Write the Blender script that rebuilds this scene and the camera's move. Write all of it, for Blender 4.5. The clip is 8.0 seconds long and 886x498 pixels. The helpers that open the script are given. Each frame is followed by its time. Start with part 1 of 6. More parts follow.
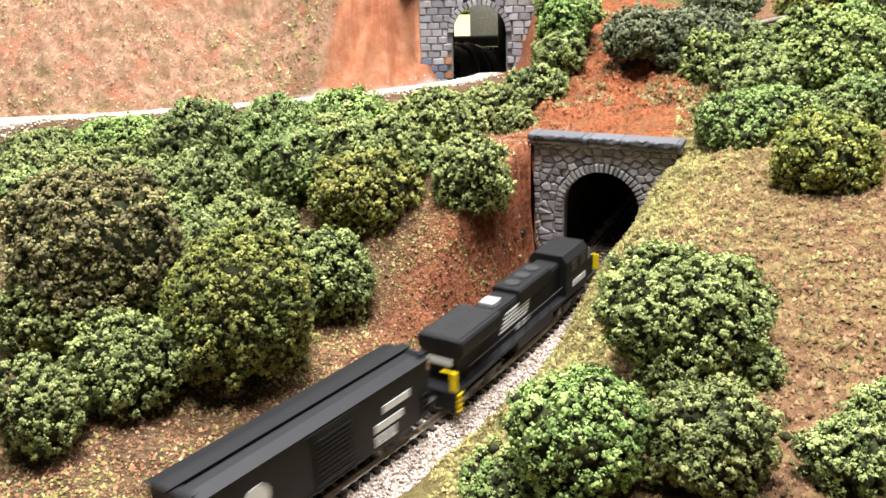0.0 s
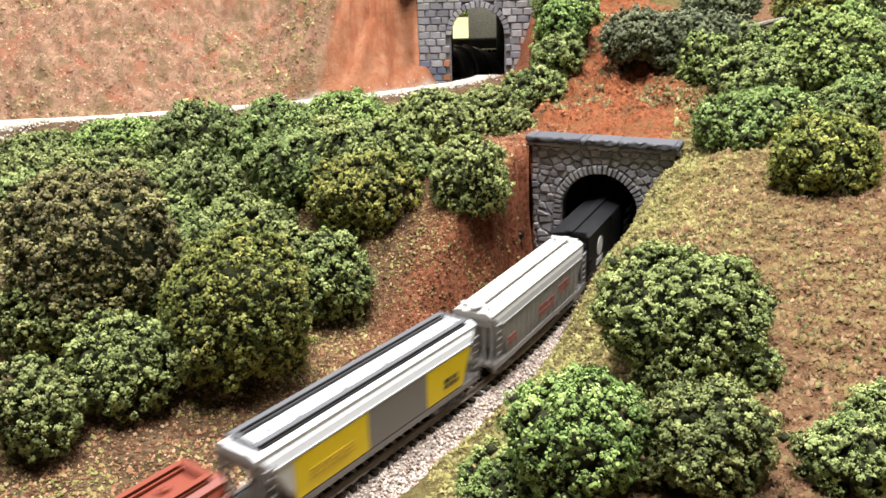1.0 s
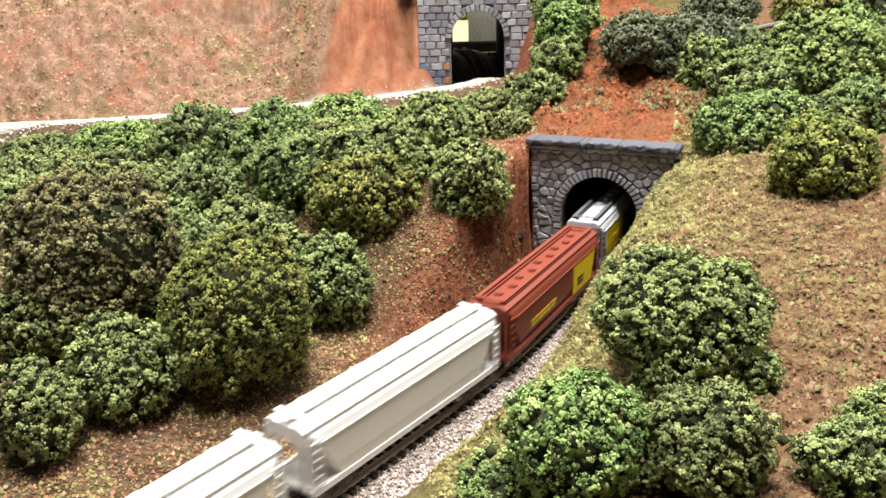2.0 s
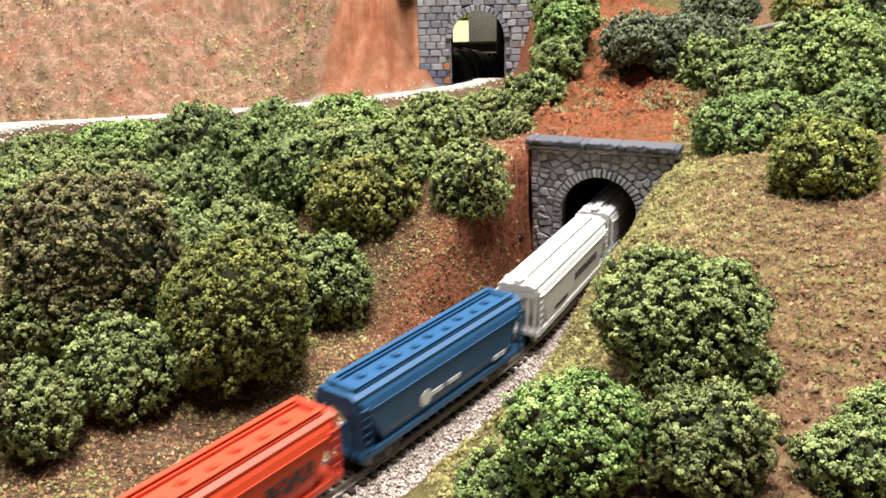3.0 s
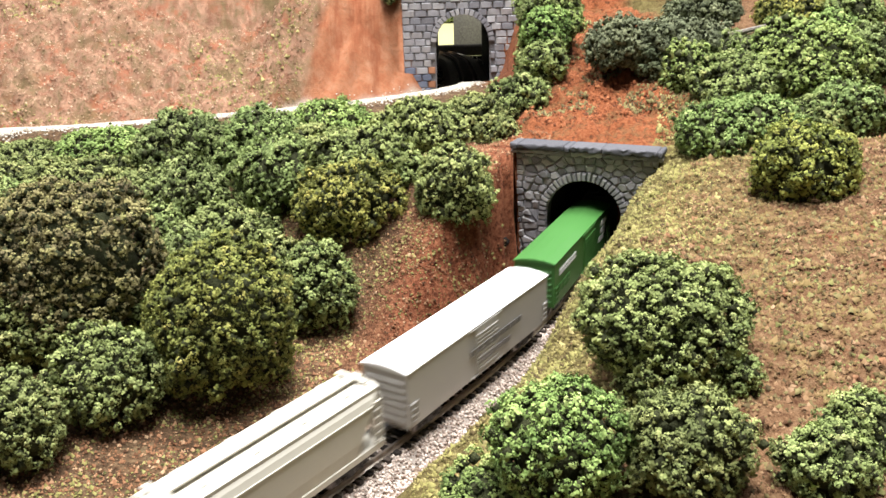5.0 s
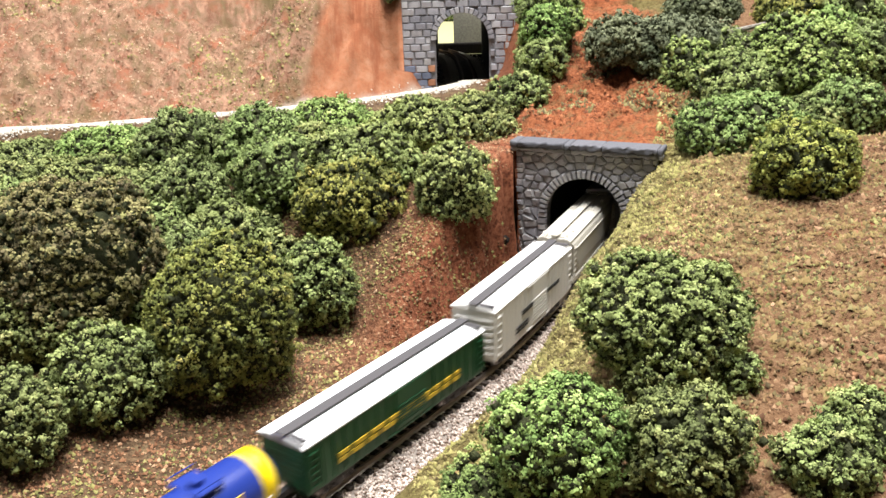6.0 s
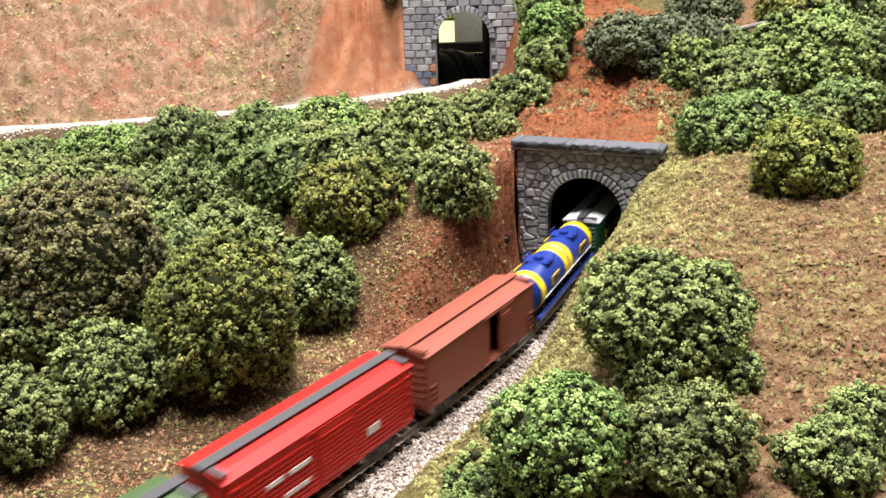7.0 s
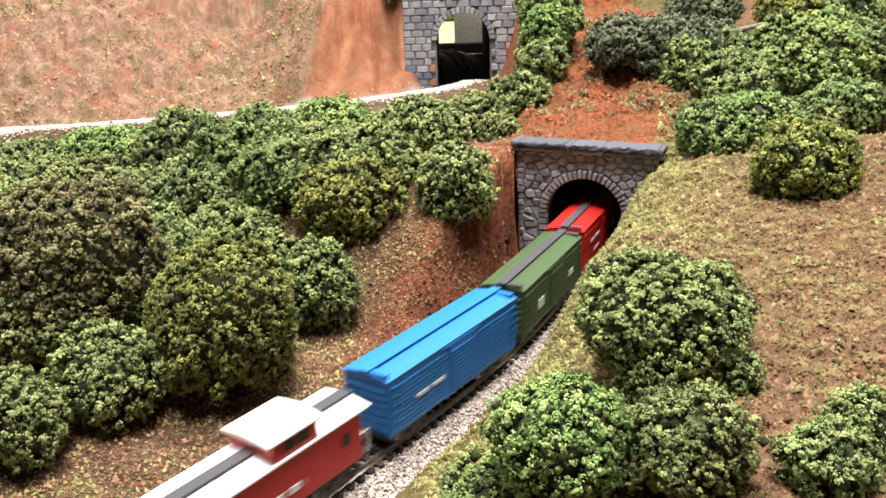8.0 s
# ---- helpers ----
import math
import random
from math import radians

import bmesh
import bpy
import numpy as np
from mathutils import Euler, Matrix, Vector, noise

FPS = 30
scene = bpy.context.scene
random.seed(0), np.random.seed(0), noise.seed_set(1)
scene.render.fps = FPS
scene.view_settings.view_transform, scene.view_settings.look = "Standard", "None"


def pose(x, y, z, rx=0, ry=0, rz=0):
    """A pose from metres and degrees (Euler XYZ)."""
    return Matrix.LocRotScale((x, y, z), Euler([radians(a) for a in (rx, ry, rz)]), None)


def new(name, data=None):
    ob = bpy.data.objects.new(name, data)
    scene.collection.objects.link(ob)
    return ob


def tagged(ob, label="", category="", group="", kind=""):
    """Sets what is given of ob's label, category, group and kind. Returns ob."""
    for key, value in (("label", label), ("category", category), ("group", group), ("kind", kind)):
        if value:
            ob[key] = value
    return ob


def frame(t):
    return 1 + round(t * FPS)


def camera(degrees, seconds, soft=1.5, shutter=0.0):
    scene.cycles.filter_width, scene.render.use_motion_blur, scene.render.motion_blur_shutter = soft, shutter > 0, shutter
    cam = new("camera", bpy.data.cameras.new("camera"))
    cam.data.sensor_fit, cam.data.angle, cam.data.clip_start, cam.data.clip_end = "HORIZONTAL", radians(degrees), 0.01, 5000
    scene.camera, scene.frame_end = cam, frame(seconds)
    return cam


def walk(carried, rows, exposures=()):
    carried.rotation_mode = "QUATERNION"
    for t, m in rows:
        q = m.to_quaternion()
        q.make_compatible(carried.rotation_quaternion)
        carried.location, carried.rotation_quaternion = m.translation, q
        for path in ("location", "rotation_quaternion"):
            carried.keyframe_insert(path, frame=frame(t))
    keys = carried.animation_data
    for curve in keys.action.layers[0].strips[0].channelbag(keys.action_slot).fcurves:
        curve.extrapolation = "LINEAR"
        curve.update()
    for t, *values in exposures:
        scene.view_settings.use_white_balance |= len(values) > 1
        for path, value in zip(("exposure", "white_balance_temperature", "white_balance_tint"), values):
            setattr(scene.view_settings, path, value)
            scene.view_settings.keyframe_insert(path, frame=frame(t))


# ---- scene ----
# A model railway in N scale (1:160), in true model size. z = 0 is the top of the lower track's rails.
cam = camera(55.19, 8.0, soft=1.5, shutter=0.42)
walk(cam, [
    (0.0, pose(-0.0018, 0.0008, 0.1543, 70.322, 1.454, 0.355)),
    (0.5, pose(-0.0016, 0.0006, 0.1538, 70.408, 1.469, 0.257)),
    (1.0, pose(-0.0015, 0.0007, 0.1539, 70.496, 1.499, 0.266)),
    (1.5, pose(-0.0016, 0.0006, 0.1540, 70.636, 1.472, 0.250)),
    (3.0, pose(-0.0012, 0.0004, 0.1539, 70.713, 1.407, 0.305)),
    (3.5, pose(-0.0011, 0.0003, 0.1541, 70.654, 1.387, 0.102)),
    (4.0, pose(-0.0007, 0.0001, 0.1545, 70.730, 1.407, -0.271)),
    (4.5, pose(-0.0004, 0.0003, 0.1552, 70.838, 1.448, -0.532)),
    (6.0, pose(-0.0000, 0.0000, 0.1553, 70.704, 1.658, -0.637)),
    (6.5, pose(0.0000, -0.0000, 0.1553, 70.644, 1.668, -0.597)),
    (7.0, pose(0.0000, -0.0000, 0.1552, 70.654, 1.675, -0.580)),
    (7.5, pose(0.0000, -0.0002, 0.1554, 70.679, 1.681, -0.598)),
    (8.0, pose(-0.0000, -0.0000, 0.1553, 70.701, 1.671, -0.585)),
], exposures=[(0.0, 0.30), (0.5, 0.14), (1.0, -0.06), (1.5, 0.0), (3.0, -0.10), (3.5, 0.02), (4.5, 0.02), (6.0, 0.0), (8.0, 0.0)])

# ---- light: fluorescent troffers in the ceiling of the layout room ----
world = bpy.data.worlds.new("room_air")
world.use_nodes = True
world.node_tree.nodes["Background"].inputs[0].default_value = (1.0, 0.95, 0.88, 1)
world.node_tree.nodes["Background"].inputs[1].default_value = 0.02
scene.world = world


def ceiling_lamp(x, y, power):
    data = bpy.data.lights.new("troffer_lamp", "AREA")
    data.shape, data.size, data.size_y, data.energy, data.color = "RECTANGLE", 0.55, 1.15, power, (0.985, 0.985, 1.0)
    ob = new("troffer_lamp", data)
    ob.matrix_world = pose(x, y, 1.5)
    return ob


for lx, ly, lp in ((0.02, 0.34, 88), (-1.10, 0.95, 22), (0.90, 1.10, 26)):
    ceiling_lamp(lx, ly, lp)
# ---- materials ----
def mat_base(name, rough=0.7, metal=0.0, spec=0.4):
    m = bpy.data.materials.new(name)
    m.use_nodes = True
    nt = m.node_tree
    b = nt.nodes["Principled BSDF"]
    b.inputs["Roughness"].default_value, b.inputs["Metallic"].default_value = rough, metal
    b.inputs["Specular IOR Level"].default_value = spec
    return m, nt, b


def node(nt, kind, **values):
    n = nt.nodes.new(kind)
    for k, v in values.items():
        n.inputs[k].default_value = v
    return n


def ramp(nt, fac, stops):
    r = nt.nodes.new("ShaderNodeValToRGB")
    els = r.color_ramp.elements
    while len(els) < len(stops):
        els.new(0.5)
    for el, (p, c) in zip(els, stops):
        el.position, el.color = p, (*c, 1)
    nt.links.new(fac, r.inputs[0])
    return r.outputs[0]


def mixc(nt, fac, a, b, mode="MIX"):
    m = nt.nodes.new("ShaderNodeMix")
    m.data_type, m.blend_type = "RGBA", mode
    if isinstance(fac, (int, float)):
        m.inputs[0].default_value = fac
    else:
        nt.links.new(fac, m.inputs[0])
    for sock, v in ((m.inputs[6], a), (m.inputs[7], b)):
        if isinstance(v, tuple):
            sock.default_value = (*v, 1)
        else:
            nt.links.new(v, sock)
    return m.outputs[2]


def noise_at(nt, scale, detail=4.0, rough=0.6, coords="Object"):
    tc = nt.nodes.new("ShaderNodeTexCoord")
    n = node(nt, "ShaderNodeTexNoise", Scale=scale, Detail=detail, Roughness=rough)
    nt.links.new(tc.outputs[coords], n.inputs["Vector"])
    return n.outputs["Fac"]


def bump(nt, b, fac, strength=0.4, distance=0.001):
    n = node(nt, "ShaderNodeBump", Strength=strength, Distance=distance)
    nt.links.new(fac, n.inputs["Height"])
    nt.links.new(n.outputs[0], b.inputs["Normal"])


def painted(name, colour, rough=0.45, wear=0.25, spec=0.4):
    """Moulded, painted plastic with slight dust and tone changes."""
    m, nt, b = mat_base(name, rough, spec=spec)
    f = noise_at(nt, 160, 4)
    g = noise_at(nt, 1500, 2)
    dusty = tuple(c * (1 - wear) + (0.5 * c + 0.06) * wear for c in colour)
    dark = tuple(c * 0.85 for c in colour)
    c1 = mixc(nt, ramp(nt, f, [(0.35, (0, 0, 0)), (0.7, (1, 1, 1))]), colour, dusty)
    nt.links.new(mixc(nt, ramp(nt, g, [(0.5, (0, 0, 0)), (0.75, (0.6,) * 3)]), c1, dark), b.inputs["Base Color"])
    bump(nt, b, g, 0.08, 0.0002)
    return m


def foliage(name, dark, mid, light, tip):
    """Ground-foam leaves: tone by tuft, by crumb and by clump."""
    m, nt, b = mat_base(name, 0.85, spec=0.15)
    geo = nt.nodes.new("ShaderNodeNewGeometry")
    tone = nt.nodes.new("ShaderNodeAttribute")
    tone.attribute_name = "tone"
    c = ramp(nt, tone.outputs["Fac"], [(0.0, dark), (0.35, mid), (0.78, light), (1.0, tip)])
    crumb = ramp(nt, geo.outputs["Random Per Island"], [(0.0, dark), (0.45, mid), (0.88, light), (1.0, tip)])
    c = mixc(nt, 0.15, c, crumb)
    clump = noise_at(nt, 70, 2)
    c = mixc(nt, ramp(nt, clump, [(0.48, (0, 0, 0)), (0.68, (0.5,) * 3)]), c, light)
    c = mixc(nt, ramp(nt, clump, [(0.30, (0.5,) * 3), (0.46, (0, 0, 0))]), c, dark)
    info = nt.nodes.new("ShaderNodeObjectInfo")
    own = ramp(nt, info.outputs["Random"], [(0.0, (0.78, 0.86, 0.84)), (0.35, (0.98, 0.97, 0.92)), (0.7, (0.86, 1.02, 0.92)), (1.0, (1.10, 1.12, 1.05))])
    nt.links.new(mixc(nt, 1.0, c, own, "MULTIPLY"), b.inputs["Base Color"])
    return m


def grainy(name, colours, scale, fine, rough=0.9, strength=0.6, dist=0.001):
    """Loose or cast mineral surface: patches at one scale, grains at another."""
    m, nt, b = mat_base(name, rough, spec=0.2)
    f = noise_at(nt, scale, 5, 0.65)
    g = noise_at(nt, fine, 3, 0.7)
    n = len(colours)
    c = ramp(nt, f, [(0.3 + 0.4 * i / max(1, n - 1), col) for i, col in enumerate(colours)])
    c = mixc(nt, ramp(nt, g, [(0.35, (0.55,) * 3), (0.65, (0, 0, 0))]), c, tuple(v * 0.45 for v in colours[0]))
    nt.links.new(c, b.inputs["Base Color"])
    bump(nt, b, g, strength, dist)
    return m


def by_island(name, stops, rough=0.9, spec=0.2, patch=None):
    m, nt, b = mat_base(name, rough, spec=spec)
    geo = nt.nodes.new("ShaderNodeNewGeometry")
    c = ramp(nt, geo.outputs["Random Per Island"], stops)
    if patch:
        f = noise_at(nt, 45, 3)
        c = mixc(nt, ramp(nt, f, [(0.42, (0,) * 3), (0.58, (0.8,) * 3)]), c, patch)
    nt.links.new(c, b.inputs["Base Color"])
    return m


def by_object(name, stops, fine=900, rough=0.85, scale=120):
    m, nt, b = mat_base(name, rough, spec=0.25)
    info = nt.nodes.new("ShaderNodeObjectInfo")
    c = ramp(nt, info.outputs["Random"], stops)
    f = noise_at(nt, scale, 4)
    g = noise_at(nt, fine, 3)
    c = mixc(nt, ramp(nt, f, [(0.45, (0, 0, 0)), (0.75, (0.55,) * 3)]), c, stops[0][1])
    c = mixc(nt, ramp(nt, g, [(0.5, (0, 0, 0)), (0.8, (0.5,) * 3)]), c, stops[-1][1])
    nt.links.new(c, b.inputs["Base Color"])
    bump(nt, b, g, 0.5, 0.0006)
    return m


BALLAST_BED = grainy("ballast_bed", [(0.24, 0.19, 0.155), (0.42, 0.36, 0.31), (0.55, 0.49, 0.43)], 700, 1600)
PALE_BED = grainy("pale_ballast_bed", [(0.36, 0.32, 0.26), (0.50, 0.46, 0.39), (0.60, 0.56, 0.49)], 500, 1300)
BALLAST = by_island("ballast_stone", [(0.0, (0.105, 0.075, 0.057)), (0.12, (0.315, 0.235, 0.190)), (0.5, (0.48, 0.395, 0.335)), (1.0, (0.74, 0.64, 0.56))])
PALE_BALLAST = by_island("pale_ballast_stone", [(0.0, (0.216, 0.182, 0.132)), (0.3, (0.396, 0.350, 0.284)), (1.0, (0.576, 0.532, 0.462))])
TIE = by_object("tie_plastic", [(0.0, (0.018, 0.014, 0.012)), (1.0, (0.06, 0.045, 0.035))], 2500, 0.7)
UPPER_TIE = by_object("brown_tie", [(0.0, (0.07, 0.045, 0.03)), (1.0, (0.16, 0.11, 0.07))], 2500, 0.75)
RAIL = mat_base("nickel_rail", 0.3, 0.9)[0]
RAIL.node_tree.nodes["Principled BSDF"].inputs["Base Color"].default_value = (0.42, 0.36, 0.30, 1)
RUSTY = grainy("rusty_rail", [(0.18, 0.11, 0.06), (0.30, 0.2, 0.12)], 900, 3000, 0.6)
STONE = by_object("painted_plaster_stone", [(0.0, (0.19, 0.185, 0.20)), (0.5, (0.30, 0.29, 0.295)), (1.0, (0.44, 0.425, 0.415))], 1400, 0.8, 260)
CUT_STONE = by_object("painted_cut_stone", [(0.0, (0.18, 0.18, 0.20)), (0.5, (0.29, 0.285, 0.30)), (1.0, (0.41, 0.40, 0.40))], 1200, 0.8, 180)
COPING = by_object("blue_grey_coping", [(0.0, (0.076, 0.075, 0.084)), (0.5, (0.100, 0.099, 0.109)), (1.0, (0.126, 0.121, 0.125))], 1400, 0.8, 200)
RUST_STONE = by_object("orange_stained_stone", [(0.0, (0.22, 0.10, 0.055)), (1.0, (0.36, 0.17, 0.09))], 1400, 0.85, 260)
BLUE_STONE = by_object("blue_washed_stone", [(0.0, (0.10, 0.12, 0.17)), (1.0, (0.18, 0.20, 0.26))], 1200, 0.8, 180)
MORTAR = grainy("dark_joint_plaster", [(0.105, 0.102, 0.105), (0.195, 0.188, 0.188)], 300, 1500)
PALE_MORTAR = grainy("pale_joint_plaster", [(0.15, 0.15, 0.16), (0.25, 0.245, 0.25)], 300, 1500)
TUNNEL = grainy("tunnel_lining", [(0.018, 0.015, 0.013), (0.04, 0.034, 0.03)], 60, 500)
CONCRETE = grainy("grey_board", [(0.200, 0.190, 0.162), (0.300, 0.285, 0.237)], 20, 400)
BARK = grainy("bark", [(0.05, 0.035, 0.022), (0.11, 0.08, 0.05)], 300, 1500)
# inside of the crowns: shade between leaf lobes put into a dark colour
CORE = grainy("foliage_core_shade", [(0.030, 0.034, 0.014), (0.066, 0.072, 0.028)], 300, 900, 0.95, 0.8)
WHITE_WALL = grainy("room_paint", [(0.40, 0.40, 0.39), (0.46, 0.46, 0.45)], 3, 60, 0.8, 0.1)
CARPET = grainy("grey_carpet", [(0.10, 0.10, 0.11), (0.16, 0.16, 0.17)], 30, 300)
FASCIA = grainy("fascia_board", [(0.03, 0.05, 0.03), (0.05, 0.07, 0.045)], 20, 200, 0.6, 0.1)
LAMP_BODY = painted("lamp_enamel", (0.75, 0.75, 0.74), 0.4, 0.05)

GREEN = foliage("mid_green_foliage", (0.062, 0.075, 0.032), (0.205, 0.240, 0.086), (0.345, 0.375, 0.145), (0.54, 0.50, 0.22))
BRIGHT = foliage("bright_green_foliage", (0.070, 0.100, 0.034), (0.210, 0.285, 0.086), (0.36, 0.43, 0.145), (0.53, 0.54, 0.22))
YELLOW = foliage("yellow_green_foliage", (0.060, 0.066, 0.024), (0.220, 0.232, 0.062), (0.42, 0.39, 0.105), (0.68, 0.52, 0.17))
BROWN = foliage("brown_olive_foliage", (0.085, 0.058, 0.038), (0.195, 0.142, 0.076), (0.32, 0.25, 0.110), (0.46, 0.40, 0.16))
DARK = foliage("dark_grey_green_foliage", (0.050, 0.055, 0.036), (0.140, 0.145, 0.085), (0.25, 0.25, 0.145), (0.38, 0.36, 0.22))
TURF = by_island("olive_turf", [(0.0, (0.070, 0.050, 0.020)), (0.3, (0.165, 0.135, 0.046)), (0.75, (0.275, 0.230, 0.086)), (1.0, (0.38, 0.32, 0.14))], patch=(0.215, 0.200, 0.064))
TAN_TURF = by_island("tan_turf", [(0.0, (0.047, 0.020, 0.010)), (0.3, (0.126, 0.066, 0.031)), (0.75, (0.206, 0.117, 0.062)), (1.0, (0.257, 0.161, 0.090))], patch=(0.168, 0.121, 0.044))
RED_TURF = by_island("red_earth_crumbs", [(0.0, (0.06, 0.028, 0.014)), (0.4, (0.16, 0.075, 0.036)), (0.8, (0.25, 0.125, 0.065)), (1.0, (0.36, 0.24, 0.14))])
GREEN_TURF = by_island("green_turf", [(0.0, (0.06, 0.060, 0.020)), (0.5, (0.150, 0.140, 0.045)), (1.0, (0.25, 0.230, 0.085))])
ORANGE_CRUMB = by_island("orange_earth_crumbs", [(0.0, (0.07, 0.024, 0.011)), (0.5, (0.20, 0.062, 0.024)), (1.0, (0.31, 0.12, 0.05))])
STRAW_CRUMB = by_island("straw_turf", [(0.0, (0.130, 0.085, 0.045)), (0.4, (0.245, 0.140, 0.085)), (0.8, (0.330, 0.205, 0.130)), (1.0, (0.42, 0.30, 0.20))])
# ---- the lay of the land ----
ARC_X, ARC_Y, ARC_R = -0.4913, 0.6230, 0.5978          # the curve of the lower track, bending left into the hill
ARC_0 = math.asin((0.464 - ARC_Y) / ARC_R)              # where its measure s begins, behind the lower portal
S_OUT = -0.100                                          # from here it runs straight into the tunnel
S_TAN = -0.215                                          # before that it runs straight


def arc_point(s):
    a = ARC_0 + s / ARC_R
    return np.array((ARC_X + ARC_R * math.cos(a), ARC_Y + ARC_R * math.sin(a))), -a


TAN_P, TAN_H = arc_point(S_TAN)
GATE_P, GATE_H = np.array((0.0744, 0.4225)), 0.42        # middle and heading of the lower portal
GATE_N = np.array((math.sin(GATE_H), math.cos(GATE_H)))
GATE_R = np.array((math.cos(GATE_H), -math.sin(GATE_H)))


def track_at(s):
    """Place and heading (clockwise from +y) of the lower track s metres along, s = -0.043 at the portal."""
    if s > S_OUT:
        c, h = arc_point(S_OUT)
        return c + (s - S_OUT) * np.array((math.sin(h), math.cos(h))), h
    if s >= S_TAN:
        return arc_point(s)
    return TAN_P + (s - S_TAN) * np.array((math.sin(TAN_H), math.cos(TAN_H))), TAN_H


def lower_se(x, y):
    a = np.arctan2(y - ARC_Y, x - ARC_X)
    s, e = ARC_R * (a - ARC_0), np.hypot(x - ARC_X, y - ARC_Y) - ARC_R
    dx, dy = x - TAN_P[0], y - TAN_P[1]
    s2 = S_TAN + dx * math.sin(TAN_H) + dy * math.cos(TAN_H)
    e2 = dx * math.cos(TAN_H) - dy * math.sin(TAN_H)
    back = (s2 < S_TAN) & (y < 0.5)
    return np.where(back, s2, s), np.where(back, e2, e)


def spline(points, n):
    p = np.array(points, float)
    p = np.vstack([2 * p[0] - p[1], p, 2 * p[-1] - p[-2]])
    out = []
    for i in range(1, len(p) - 2):
        for t in np.linspace(0, 1, n, endpoint=False):
            a, b, c, d = p[i - 1], p[i], p[i + 1], p[i + 2]
            out.append(0.5 * (2 * b + (c - a) * t + (2 * a - 5 * b + 4 * c - d) * t * t + (3 * b - a - 3 * c + d) * t ** 3))
    out.append(p[-2])
    return np.array(out)


UP_Z = 0.0500                                           # rail top of the upper track
UPPER = spline([(-0.62, 0.60), (-0.48, 0.562), (-0.36, 0.549), (-0.25, 0.553), (-0.16, 0.578), (-0.09, 0.605), (-0.035, 0.638),
                (0.004, 0.672), (0.021, 0.705), (0.028, 0.76), (0.028, 0.85), (0.022, 0.95), (-0.01, 1.04), (-0.09, 1.12)], 8)
TOP_P = np.array((0.0215, 0.700))                       # middle of the upper portal
TOP_H = 0.02
TOP_N = np.array((math.sin(TOP_H), math.cos(TOP_H)))
TOP_R = np.array((math.cos(TOP_H), -math.sin(TOP_H)))


HOOD = 0.29                                             # length of the hill over the upper tunnel


def upper_side(x, y):
    """Signed distance from the upper track, positive on its right-hand (near) side."""
    best = np.full(x.shape, 1e9)
    side = np.zeros(x.shape)
    for a, b in zip(UPPER[:-1], UPPER[1:]):
        d = b - a
        t = np.clip(((x - a[0]) * d[0] + (y - a[1]) * d[1]) / (d @ d), 0, 1)
        qx, qy = x - a[0] - t * d[0], y - a[1] - t * d[1]
        r = np.hypot(qx, qy)
        near = r < best
        best = np.where(near, r, best)
        side = np.where(near, np.sign(qx * d[1] - qy * d[0]), side)
    return best * side


def smooth(v):
    v = np.clip(v, 0, 1)
    return v * v * (3 - 2 * v)


def wave(x, y, k, seed):
    """Cheap smooth relief from a few crossed sines."""
    rng = np.random.RandomState(seed)
    out = 0
    for _ in range(7):
        a, f, p = rng.rand() * 6.283, k * (0.6 + 0.9 * rng.rand()), rng.rand() * 6.283
        out = out + np.sin(f * (x * math.cos(a) + y * math.sin(a)) + p + 1.3 * np.sin(0.7 * f * (y * math.cos(a) - x * math.sin(a))))
    return out / 7


